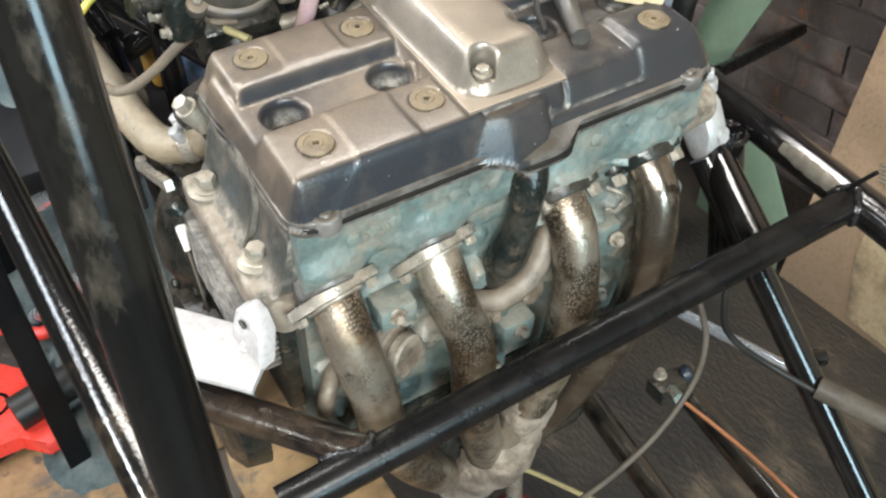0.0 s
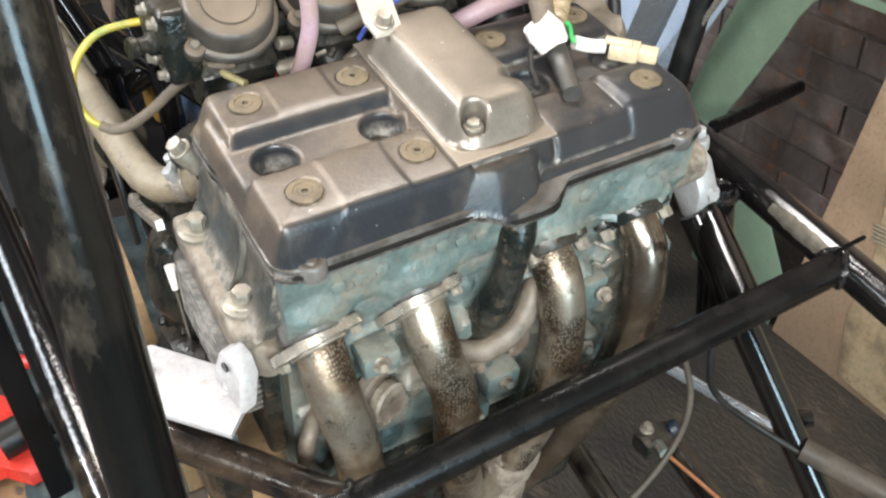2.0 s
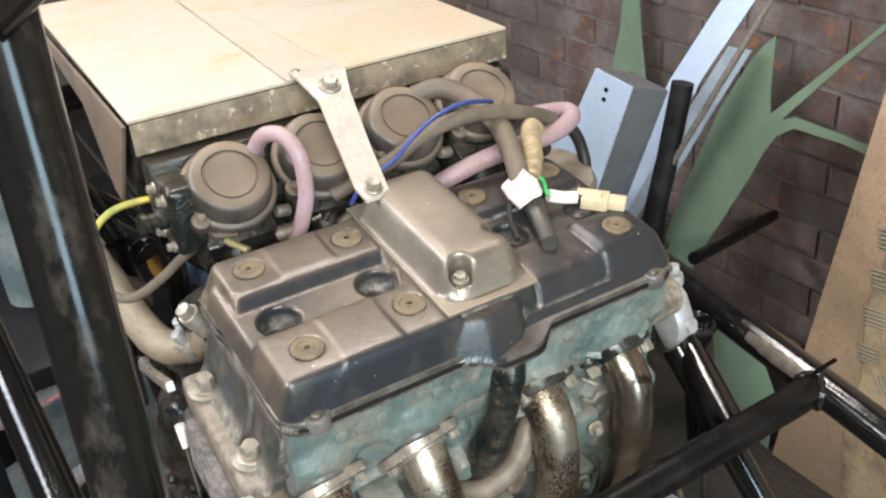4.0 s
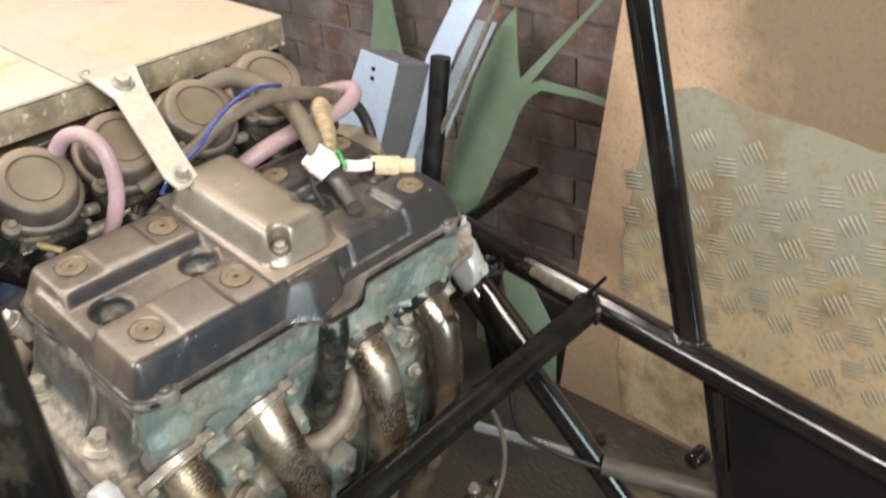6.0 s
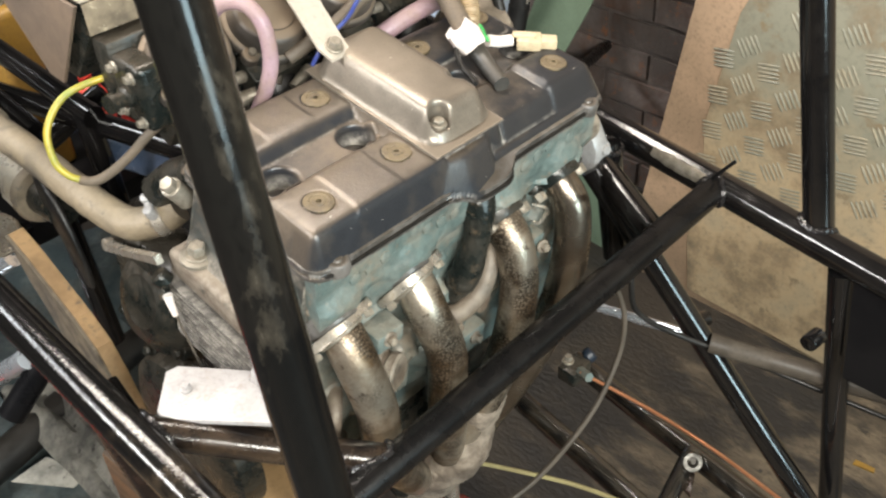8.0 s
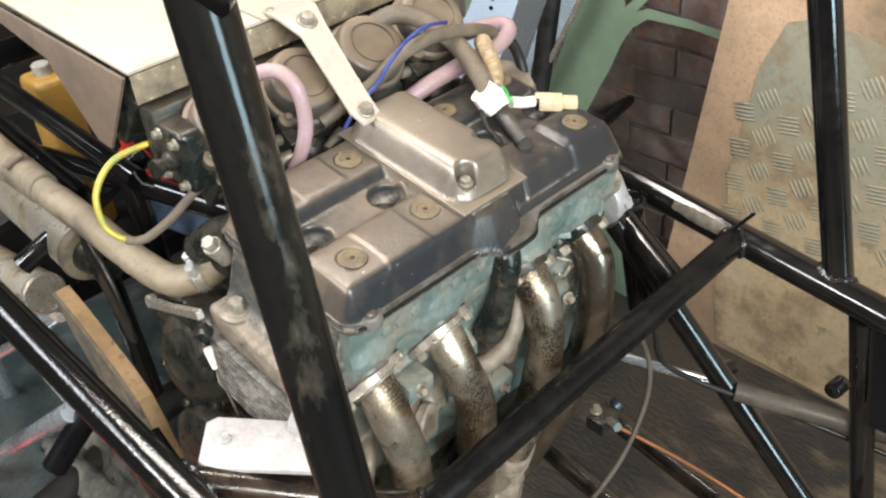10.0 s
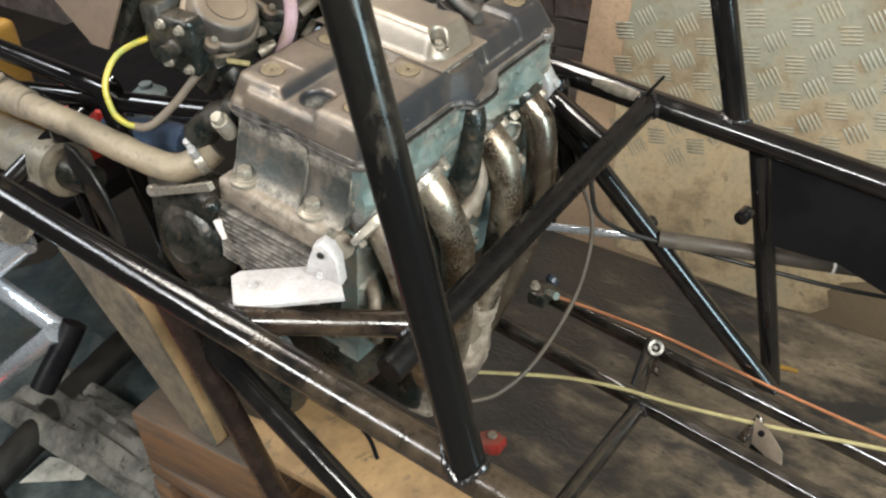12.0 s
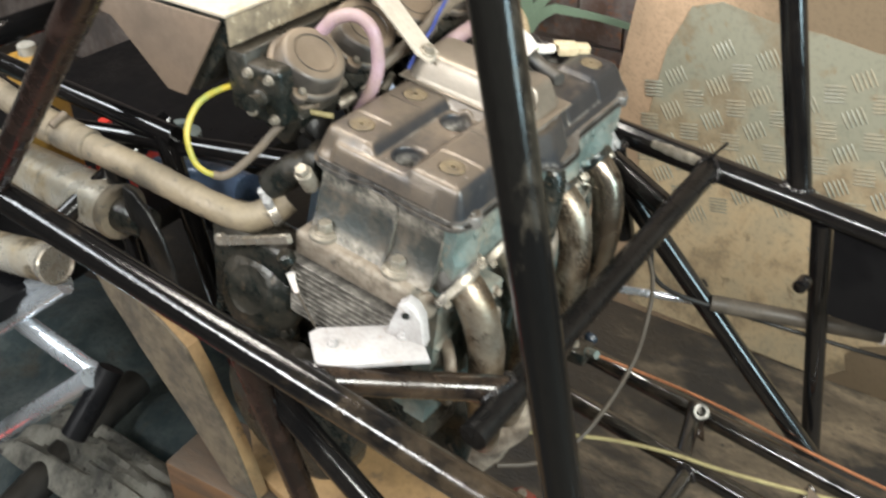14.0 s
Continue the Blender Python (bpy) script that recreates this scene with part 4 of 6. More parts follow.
# exhaust headers
PIPES = [(-0.170, -0.160, -0.080, 0.0205), (-0.080, -0.065, -0.025, 0.0205), (0.046, 0.044, -0.015, 0.0205), (0.138, 0.130, 0.040, 0.0205)]
for n, (u, um, ul, r) in enumerate(PIPES):
    path = spline([(u, -0.020, -0.112), (u, -0.043, -0.124), (u, -0.063, -0.148), (um, -0.077, -0.205), (um * 0.85 + ul * 0.15, -0.079, -0.285),
                   (0.5 * um + 0.5 * ul, -0.074, -0.360), (ul, -0.060, -0.440)], 8)
    pipe = part("header_pipe", sweep(bmesh.new(), path, r, 28), M_PIPE_DARK if n == 3 else M_PIPE, ENGINE, "heat-stained steel exhaust header pipe")
    ax = Vector((0.02, -0.82, -0.57)).normalized()
    c = Vector((u, -0.030, -0.116))
    bm = lathe(bmesh.new(), c - ax * 0.012, ax, [(0, 0.0270), (0.015, 0.0270), (0.0165, 0.0260), (0.0180, 0.0235), (0.0200, 0.0215), (0.0, 0.0205)], 32)
    part("port_collar", bm, M_HEAD if n > 1 else M_FLANGE, pipe)
    side = Vector((1, -0.05, 0.30 if n < 2 else 0.10)).normalized()
    nrm = ax.cross(side).normalized()
    if n < 2:
        # a flat two-eared clamp plate with a bright rim, open round the pipe
        pts = []
        for k in range(40):
            q = 2 * math.pi * k / 40
            cx, cy = math.cos(q), math.sin(q)
            reach = 0.0265 + 0.0125 * max(0.0, abs(cx) - 0.72) / 0.28
            pts.append(c + ax * 0.0035 + side * reach * cx + nrm * 0.0250 * cy)
        bm = prism(bmesh.new(), pts, ax, 0.0085, 0.0008)
        part("clamp_flange", bm, M_STEEL, pipe, "bright steel clamp flange")
        ring = sweep(bmesh.new(), [c + ax * 0.0135 + 0.0222 * (math.cos(2 * math.pi * k / 40) * side + math.sin(2 * math.pi * k / 40) * nrm) for k in range(41)], 0.0022, 8, False)
        part("gasket_ring", ring, M_BOLT, pipe)
        ends = ((-1, 0.0300), (1, 0.0315))
    else:
        # a grimy split collar with one square-shouldered lug
        bm = lathe(bmesh.new(), c - ax * 0.002, ax, [(0, 0.0285), (0.011, 0.0285), (0.0130, 0.0270), (0.0130, 0.0212)], 32)
        part("clamp_flange", bm, M_CASE, pipe, "dark grimy clamp collar")
        ends = ((-1, 0.0305), (1, 0.0310))
    for end, reach in ends:
        eye = c + side * (reach * end)
        if n > 1:
            part("clamp_lug", disc(bmesh.new(), eye - ax * 0.006, ax, 0.0090, 0.013, 18, 0.002), M_CASE, pipe)
        bm = hexbolt(bmesh.new(), eye + ax * (0.0105 if n < 2 else 0.0065), ax, 0.0050 if n < 2 else 0.0066, 0.006 if n < 2 else 0.010, 0)
        part("clamp_nut", bm, M_BOLT, pipe)

# smaller engine fittings, in the engine's own axes
bm = sweep(bmesh.new(), spline([(0.012, -0.030, -0.060), (0.004, -0.044, -0.085), (-0.006, -0.050, -0.120), (-0.016, -0.048, -0.155), (-0.020, -0.035, -0.185)], 8), lambda t: 0.0145 + 0.0015 * math.sin(t * 11), 20)
part("coolant_elbow", bm, M_CASE, ENGINE, "dusty black rubber elbow under the cover")
bm = lathe(bmesh.new(), (-0.0155, -0.0485, -0.150), (-0.15, 0.2, -0.95), [(0, 0.0155), (0.002, 0.0165), (0.010, 0.0165), (0.012, 0.0155)], 24)
part("elbow_band", bm, M_CASE, ENGINE)
bm = sweep(bmesh.new(), spline([(-0.045, -0.035, -0.205), (-0.020, -0.052, -0.200), (0.012, -0.052, -0.185), (0.035, -0.040, -0.160), (0.052, -0.030, -0.150)], 8), 0.011, 16)
part("air_pipe", bm, M_SIDE, ENGINE, "dusty metal air pipe between the ports")
bm = sweep(bmesh.new(), spline([(-0.170, -0.030, -0.215), (-0.188, -0.050, -0.222), (-0.194, -0.055, -0.250), (-0.182, -0.050, -0.285), (-0.165, -0.030, -0.300)], 8), 0.0075, 14)
part("bypass_hose", bm, M_SIDE, ENGINE, "small dusty rubber bypass hose")
# exhaust collector with its wrap
bm = sweep(bmesh.new(), spline([(0.020, -0.070, -0.345), (0.012, -0.068, -0.395), (0.002, -0.062, -0.440), (-0.016, -0.045, -0.500), (-0.024, -0.010, -0.560)], 14), lambda t: 0.022 + 0.013 * min(1.0, t * 1.6) + 0.003 * math.sin(t * 15), 36)
for v in bm.verts:
    v.co += 0.005 * noise.noise_vector(v.co * 38) + 0.002 * noise.noise_vector(v.co * 110)
part("collector_wrap", bm, M_WRAP, ENGINE, "crumpled dirty white heat wrap on the collector")
# lugs on both ends of the head
part("mount_lug", disc(bmesh.new(), (-0.200, -0.010, -0.148), (-0.5, -0.8, 0.3), 0.016, 0.014, 20, 0.005), M_SIDE, ENGINE)
part("front_boss", disc(bmesh.new(), (-0.180, -0.018, -0.092), (-0.4, -0.9, 0.2), 0.011, 0.014, 18, 0.004), M_SIDE, ENGINE)
bm = sweep(bmesh.new(), [(0.180, 0.005, -0.118), (0.215, 0.008, -0.122), (0.245, 0.010, -0.125)], lambda t: 0.026 - 0.004 * t, 20)
part("mount_lug", bm, M_SIDE, ENGINE)
# thermostat outlet at the back of the head end
bm = sweep(bmesh.new(), spline([(-0.165, 0.165, -0.070), (-0.175, 0.190, -0.085), (-0.186, 0.214, -0.112)], 8), 0.019, 20)
disc(bm, (-0.165, 0.150, -0.065), (0, 1, -0.1), 0.026, 0.018, 20, 0.004)
part("coolant_outlet", bm, M_CASE, ENGINE, "dusty cast coolant outlet")
bm = disc(bmesh.new(), (-0.192, 0.150, -0.078), (-0.5, 0, 0.85), 0.010, 0.026, 14, 0.003)
hexbolt(bm, (-0.205, 0.150, -0.056), (-0.5, 0, 0.85), 0.008, 0.008, 0.010)
part("sensor", bm, M_BOLT, ENGINE, "small greenish temperature sensor")
# clutch cover, lever and cable on the end of the block
bm = lathe(bmesh.new(), (-0.205, 0.205, -0.245), (-0.93, 0.02, 0.36), [(0, 0.064), (0.012, 0.064), (0.016, 0.061), (0.018, 0.055), (0.024, 0.051), (0.031, 0.044), (0.034, 0.030), (0.032, 0.026), (0.033, 0.010)], 40)
CLUTCH = part("clutch_cover", bm, M_CASE, ENGINE, "oily round clutch cover")
ax = Vector((-0.93, 0.02, 0.36)).normalized()
e1 = ax.orthogonal().normalized()
e2 = ax.cross(e1)
for k in range(7):
    q = 2 * math.pi * (k + 0.3) / 7
    c = Vector((-0.205, 0.205, -0.245)) + 0.066 * (math.cos(q) * e1 + math.sin(q) * e2)
    part("cover_screw", hexbolt(disc(bmesh.new(), c, ax, 0.009, 0.014, 14, 0.002), c + ax * 0.014, ax, 0.0055, 0.005, 0), M_CASE, CLUTCH)
part("case_shoulder", block(bmesh.new(), (-0.222, 0.155, -0.320), (-0.165, 0.285, -0.165), 0.016, 3), M_CASE, ENGINE, "oily dark casing behind the block")
bm = bmesh.new()
pts = [Vector((-0.238, 0.246, -0.178)), Vector((-0.238, 0.200, -0.154)), Vector((-0.236, 0.142, -0.122))]
wide = (0.0050, 0.0034, 0.0042)
rows = [[bm.verts.new(p + Vector((a * 0.0035, 0.5 * s * w, s * w))) for a, s in ((-1, -1), (-1, 1), (1, 1), (1, -1))] for p, w in zip(pts, wide)]
for a, b in zip(rows, rows[1:]):
    for k in range(4):
        bm.faces.new((a[k], a[(k + 1) % 4], b[(k + 1) % 4], b[k]))
bm.faces.new(rows[0])
bm.faces.new(rows[-1][::-1])
disc(bm, (-0.234, 0.246, -0.178), (-1, 0, 0.3), 0.0075, 0.008, 18, 0.002)
part("clutch_lever", bm, M_STEEL, ENGINE, "bright metal lever arm")
part("lever_shaft", rod((-0.236, 0.246, -0.178), (-0.200, 0.250, -0.200), 0.006, 14), M_CASE, ENGINE)
part("lever_cable", rod((-0.237, 0.128, -0.192), (-0.240, 0.090, -0.235), 0.0014, 8), M_GREYBAR, ENGINE)
part("cable_end", sweep(bmesh.new(), [(-0.236, 0.140, -0.170), (-0.2365, 0.136, -0.180), (-0.237, 0.130, -0.191)], lambda t: 0.0050 - 0.002 * t, 12), M_WHITE, ENGINE, "white plastic cable end")
part("cable_stop", disc(bmesh.new(), (-0.232, 0.146, -0.158), (-0.4, 0.4, 0.8), 0.010, 0.012, 14, 0.003), M_CASE, ENGINE)
bm = rod((0.02, -0.012, -0.10), (0.025, -0.050, -0.115), 0.006, 12)
part("bolt_stub", bm, M_BOLT, ENGINE)

# ---- mounts between engine and frame ----
MOUNT = thing("mounting_plate", "white painted steel engine mounting plate with bolt holes", "engine mount", pose(0.12, 0.52, 0.79))
W = MOUNT.matrix_world.inverted()
outl = [(0.124, 0.590), (0.170, 0.530), (0.182, 0.500), (0.148, 0.462), (0.080, 0.545), (0.080, 0.556), (0.112, 0.592)]
bm = prism(bmesh.new(), [W @ Vector((x, y, 0.794)) for x, y in outl], (0, 0, 1), 0.006, 0.0012)
part("plate", bm, M_PLATE, MOUNT)
outl = [(0.156, 0.527, 0.799), (0.161, 0.477, 0.799), (0.170, 0.486, 0.822), (0.169, 0.494, 0.836), (0.165, 0.503, 0.843), (0.160, 0.511, 0.837), (0.160, 0.517, 0.815)]
part("ear", prism(bmesh.new(), [W @ Vector(p) for p in outl], (0.95, 0.25, 0.1), 0.016, 0.003), M_PLATE, MOUNT)
part("ear_hole", disc(bmesh.new(), W @ Vector((0.1625, 0.502, 0.829)), (-0.95, -0.25, 0), 0.0042, 0.0015, 16), M_CASE, MOUNT)
for x, y in ((0.112, 0.559), (0.161, 0.506)):
    bm = lathe(bmesh.new(), W @ Vector((x, y, 0.7995)), (0, 0, 1), [(0, 0.0062), (0.0008, 0.0062), (0.0012, 0.0054), (0.0012, 0.0028), (0.0002, 0.0026)], 18)
    part("bolt_hole", bm, M_ALU, MOUNT)
    part("plate_bolt", hexbolt(bmesh.new(), W @ Vector((x, y, 0.8005)), (0.1, -0.1, 1), 0.0042, 0.0045, 0.0058), M_PLATE, MOUNT)
MOUNT2 = thing("mounting_bracket", "cast grey-white aluminium engine bracket bolted to the top rail", "engine mount", pose(0.66, 0.53, 0.83))
W = MOUNT2.matrix_world.inverted()
outl = [(0.572, 0.846), (0.560, 0.852), (0.540, 0.850), (0.520, 0.838), (0.506, 0.812), (0.506, 0.788), (0.514, 0.776), (0.526, 0.774), (0.538, 0.782), (0.556, 0.812), (0.570, 0.830)]
part("body", prism(bmesh.new(), [W @ Vector((0.644, y, z)) for y, z in outl], (1, 0, 0.08), 0.026, 0.007), M_ALU, MOUNT2)
part("bolt", hexbolt(disc(bmesh.new(), W @ Vector((0.672, 0.545, 0.838)), (-0.1, 0, 1), 0.0105, 0.012, 16, 0.002), W @ Vector((0.671, 0.545, 0.850)), (-0.1, 0, 1), 0.0072, 0.008, 0), M_ALU, MOUNT2)
part("bolt", hexbolt(bmesh.new(), W @ Vector((0.662, 0.510, 0.806)), (-0.2, -1, 0.2), 0.0068, 0.006, 0.010), M_ALU, MOUNT2)
part("sleeve", sweep(bmesh.new(), [W @ Vector(p) for p in ((0.600, 0.545, 0.835), (0.63, 0.544, 0.833), (0.666, 0.542, 0.830))], 0.019, 18), M_HEAD, MOUNT2)

# ---- carburettors ----


def carburettor(m):
    t = thing("carburettor", "dusty black carburettor with a round domed cap", "carburettor", m, "carburettors behind the engine")
    cap = part("cap", lathe(bmesh.new(), (0, 0, -0.012), (0, 0, 1), [(0, 0.0445), (0.005, 0.0445), (0.007, 0.043), (0.008, 0.0395), (0.024, 0.0375), (0.0275, 0.0350), (0.0285, 0.0325), (0.0288, 0.0255), (0.0270, 0.0248), (0.0270, 0.0232), (0.0282, 0.0225), (0.0278, 0.0)], 40), M_CAP, t)
    for a in (35, 215):
        c = Vector((0.044 * math.cos(radians(a)), 0.044 * math.sin(radians(a)), -0.012))
        part("cap_ear", disc(bmesh.new(), c, (0, 0, 1), 0.009, 0.009, 14, 0.002), M_CAP, cap)
        part("cap_screw", hexbolt(bmesh.new(), c + Vector((0, 0, 0.009)), (0, 0, 1), 0.0042, 0.004, 0), M_BOLT, cap)
    bm = lathe(bmesh.new(), (0, 0, -0.050), (0, 0, 1), [(0, 0.030), (0.02, 0.036), (0.038, 0.040)], 24)
    block(bm, (-0.036, -0.045, -0.085), (0.036, 0.030, -0.030), 0.008)
    part("body", bm, M_CASE, t)
    bm = rod((0, -0.02, -0.055), (0, -0.085, -0.082), 0.024, 20)
    part("inlet_rubber", bm, M_RUBBER, t)
    part("fuel_screw", disc(bmesh.new(), (-0.040, -0.030, -0.035), (-1, 0, 0.3), 0.006, 0.014, 12, 0.002), M_BOLT, t)
    return t


turn = Matrix.Rotation(math.atan2(0.62, 0.785), 4, "X")
first = carburettor(Matrix.Translation((0.2655, 0.700, 1.022)) @ turn)
for k in range(1, 4):
    copy_thing(first, Matrix.Translation((0.2655 + 0.0905 * k, 0.700, 1.022 + 0.004 * k)) @ turn)
bm = rod((0.215, 0.725, 0.985), (0.60, 0.725, 0.997), 0.010, 14)
block(bm, (0.205, 0.735, 0.975), (0.605, 0.765, 1.045), 0.006)
RAILC = solo("carburettor_rail", bm, M_CASE, "oily black rail joining the carburettors", "bracket")
bm = lathe(bmesh.new(), (0.228, 0.735, 0.985), (-1, 0.1, 0.1), [(0, 0.020), (0.006, 0.022), (0.010, 0.018), (0.014, 0.021), (0.020, 0.010), (0.026, 0.006)], 20)
solo("throttle_pulley", bm, M_CASE, "oily throttle linkage at the end of the carburettors", "linkage")
bm = rod((0.232, 0.722, 0.978), (0.262, 0.668, 0.968), 0.0035, 10)
for k in range(14):
    r0 = random.Random(40 + k)
    p = Vector((r0.uniform(0.205, 0.60), r0.uniform(0.655, 0.735), r0.uniform(0.955, 0.985)))
    part("linkage_piece", rod(p, p + Vector((r0.uniform(-0.03, 0.03), r0.uniform(-0.02, 0.02), r0.uniform(-0.02, 0.025))), r0.uniform(0.003, 0.008), 10), r0.choice((M_CASE, M_CASE, M_RUBBER, M_BOLT)), RAILC)
part("end_housing", block(bmesh.new(), (0.206, 0.690, 0.968), (0.236, 0.742, 1.034), 0.007, 3), M_CASE, RAILC, "grimy green-black end housing")
for dy, dz in ((0.700, 0.978), (0.732, 0.980), (0.702, 1.022), (0.731, 1.024)):
    part("end_screw", hexbolt(bmesh.new(), (0.2065, dy, dz), (-1, 0, 0.1), 0.0042, 0.005, 0.006), M_BOLT, RAILC)
part("idle_knob", lathe(bmesh.new(), (0.206, 0.716, 1.000), (-1, -0.2, 0.1), [(0, 0.010), (0.006, 0.010), (0.008, 0.007), (0.016, 0.007), (0.018, 0.009), (0.024, 0.009)], 18), M_CASE, RAILC)
solo("brass_fitting", bm, M_BRASSY, "small brass pipe fitting on the carburettor", "fitting")

# ---- air box ----
AIR = thing("air_box", "stained cream sheet-metal air box with a dirty tan front edge", "air box", pose(0.405, 0.95, 1.03))
W = AIR.matrix_world.inverted()
prof = [(0.752, 1.080), (0.752, 1.052), (0.811, 0.985), (0.850, 0.985), (0.930, 1.052), (1.235, 1.085)]
part("body", prism(bmesh.new(), [W @ Vector((0.203, y, z)) for y, z in prof], (1, 0, 0), 0.402, 0.002), M_CASE, AIR, "oily black box body")
part("front_band", prism(bmesh.new(), [W @ Vector((0.201, 0.7505, z)) for z in (1.0500, 1.0800)] + [W @ Vector((0.607, 0.7505, z)) for z in (1.0800, 1.0500)], (0, -1, 0), 0.002, 0.0006), M_BAND, AIR, "dirty tan front edge")
top = [(0.200, 0.750), (0.608, 0.750), (0.612, 1.236), (0.208, 1.236)]
part("lid", prism(bmesh.new(), [W @ Vector((x, y, 1.0805 + 0.012 * (y - 0.75))) for x, y in top], (0, 0, 1), 0.004, 0.0012), M_CREAM, AIR, "cream sheet lid with brown spots")
part("tape", prism(bmesh.new(), [W @ Vector((x, y, 1.0862 + 0.012 * (y - 0.75))) for x, y in ((0.352, 0.742), (0.402, 0.738), (0.398, 1.23), (0.366, 1.23))], (0, 0, 1), 0.002), M_CREAM, AIR, "pale strip along the lid")
part("side_panel", prism(bmesh.new(), [W @ Vector(p) for p in ((0.1995, 0.754, 1.078), (0.1945, 0.820, 0.982), (0.1955, 0.850, 0.982), (0.1985, 0.930, 1.052), (0.2020, 1.235, 1.085))], (-1, 0, 0), 0.004, 0.001), M_SIDEPANEL, AIR, "brown side panel")
part("screw", hexbolt(bmesh.new(), W @ Vector((0.362, 0.745, 1.089)), (0, 0, 1), 0.004, 0.004, 0.006), M_BOLT, AIR)
STRAP = thing("steel_strap", "bent dull metal strap between air box and breather box", "strap", pose(0.375, 0.68, 1.06))
W = STRAP.matrix_world.inverted()
bm = bmesh.new()
path = [(0.381, 0.752, 1.0905), (0.379, 0.722, 1.0895), (0.376, 0.694, 1.078), (0.370, 0.645, 1.038), (0.368, 0.622, 1.0185), (0.368, 0.606, 1.010)]
wide = [0.024, 0.024, 0.0165, 0.0150, 0.0150, 0.0120]
rows = [[bm.verts.new(W @ (Vector(p) + Vector((s * w, 0, o)))) for s, o in ((-1, 0), (1, 0), (1, 0.003), (-1, 0.003))] for p, w in zip(path, wide)]
for a, b in zip(rows, rows[1:]):
    for k in range(4):
        bm.faces.new((a[k], a[(k + 1) % 4], b[(k + 1) % 4], b[k]))
bm.faces.new(rows[0])
bm.faces.new(rows[-1][::-1])
part("bar", bm, M_STRAP, STRAP, smooth=False)
part("bolt", hexbolt(bmesh.new(), W @ Vector((0.378, 0.706, 1.0855)), (0, -0.4, 0.9), 0.0075, 0.007, 0.011), M_BOLT, STRAP)
part("bolt", hexbolt(bmesh.new(), W @ Vector((0.368, 0.616, 1.0175)), (0, -0.4, 0.9), 0.0065, 0.007, 0.009), M_BOLT, STRAP)


# ---- hoses and cables ----
def line(name, pts, r, material, label, category="hose", seg=14, n=8, bumps=0.0):
    bm = sweep(bmesh.new(), spline(pts, n), r, seg)
    if bumps:
        for v in bm.verts:
            v.co += bumps * noise.noise_vector(v.co * 60)
    return solo(name, bm, material, label, category)


def corrugated(t):
    return 0.0085 + 0.0012 * math.sin(t * 150)


line("fuel_hose", [(0.296, 0.712, 1.040), (0.302, 0.690, 1.062), (0.312, 0.668, 1.066), (0.318, 0.652, 1.050), (0.317, 0.646, 1.020), (0.311, 0.648, 0.994), (0.305, 0.668, 0.955)], 0.0074, M_PINK, "faded pink rubber hose arching from a carburettor", n=10)
line("fuel_hose", [(0.462, 0.678, 0.965), (0.500, 0.662, 0.984), (0.542, 0.650, 0.995), (0.589, 0.648, 0.998), (0.622, 0.658, 1.002), (0.632, 0.675, 1.004), (0.620, 0.700, 0.998), (0.590, 0.72, 0.99)], 0.0098, M_PINK, "faded pink rubber hose behind the breather box", n=10)
line("cable_sleeve", [(0.352, 0.670, 0.995), (0.383, 0.658, 1.010), (0.408, 0.650, 1.022), (0.444, 0.648, 1.039), (0.486, 0.645, 1.045), (0.529, 0.645, 1.039), (0.575, 0.652, 1.022), (0.605, 0.665, 1.005)], 0.0075, M_GREYHOSE, "dusty grey-brown cable sleeve over the carburettors", "cable")
line("blue_wire", [(0.352, 0.632, 1.000), (0.360, 0.628, 1.013), (0.376, 0.630, 1.022), (0.403, 0.635, 1.029), (0.424, 0.638, 1.043), (0.454, 0.643, 1.055), (0.487, 0.648, 1.058), (0.527, 0.660, 1.046)], 0.0020, M_BLUE, "thin bright blue wire", "wire", 8)
line("wiring_loom", [(0.470, 0.715, 1.050), (0.493, 0.700, 1.057), (0.515, 0.680, 1.045), (0.5235, 0.645, 1.027), (0.5110, 0.604, 1.013), (0.4985, 0.572, 0.9985)], 0.0105, M_GREYHOSE, "thick dusty brown wiring loom", "wiring loom")
line("loom_tail", [(0.4985, 0.5670, 0.988), (0.5010, 0.5600, 0.981), (0.4940, 0.5377, 0.9725), (0.4816, 0.5083, 0.9690)], lambda t: 0.0100 - 0.0020 * t, M_DUSTRUBBER, "dusty grey-black rubber loom end lying on the cover", "wiring loom")
line("corrugated_sleeve", [(0.572, 0.650, 1.006), (0.553, 0.632, 1.020), (0.5350, 0.608, 1.021), (0.5242, 0.589, 1.011), (0.5100, 0.576, 1.000)], corrugated, M_TANSLEEVE, "tan corrugated wire sleeve", "wire sleeve", 14, 16)
line("black_hose", [(0.600, 0.664, 1.008), (0.625, 0.658, 0.990), (0.634, 0.650, 0.962), (0.624, 0.632, 0.935), (0.60, 0.60, 0.915)], 0.0065, M_RUBBER, "thin black rubber hose", "hose")
bm = sweep(bmesh.new(), [(0.4905, 0.5760, 1.0035), (0.4969, 0.5695, 0.9935), (0.5000, 0.5620, 0.9840)], lambda t: 0.0165 - 0.004 * abs(t - 0.5), 10)
for v in bm.verts:
    v.co += 0.003 * noise.noise_vector(v.co * 90)
solo("tape_wrap", bm, M_WHITE, "white paper tape wrapped round the loom", "tape")
line("green_wire", [(0.510, 0.5800, 1.000), (0.5245, 0.5769, 0.993), (0.5209, 0.5656, 0.9853), (0.5238, 0.5634, 0.981)], 0.0022, mat("green_wire", (0.03, 0.30, 0.07), (0.04, 0.36, 0.09), 30, 0.5, 0, 0, 200), "short bright green wire beside the tape", "wire", 8)
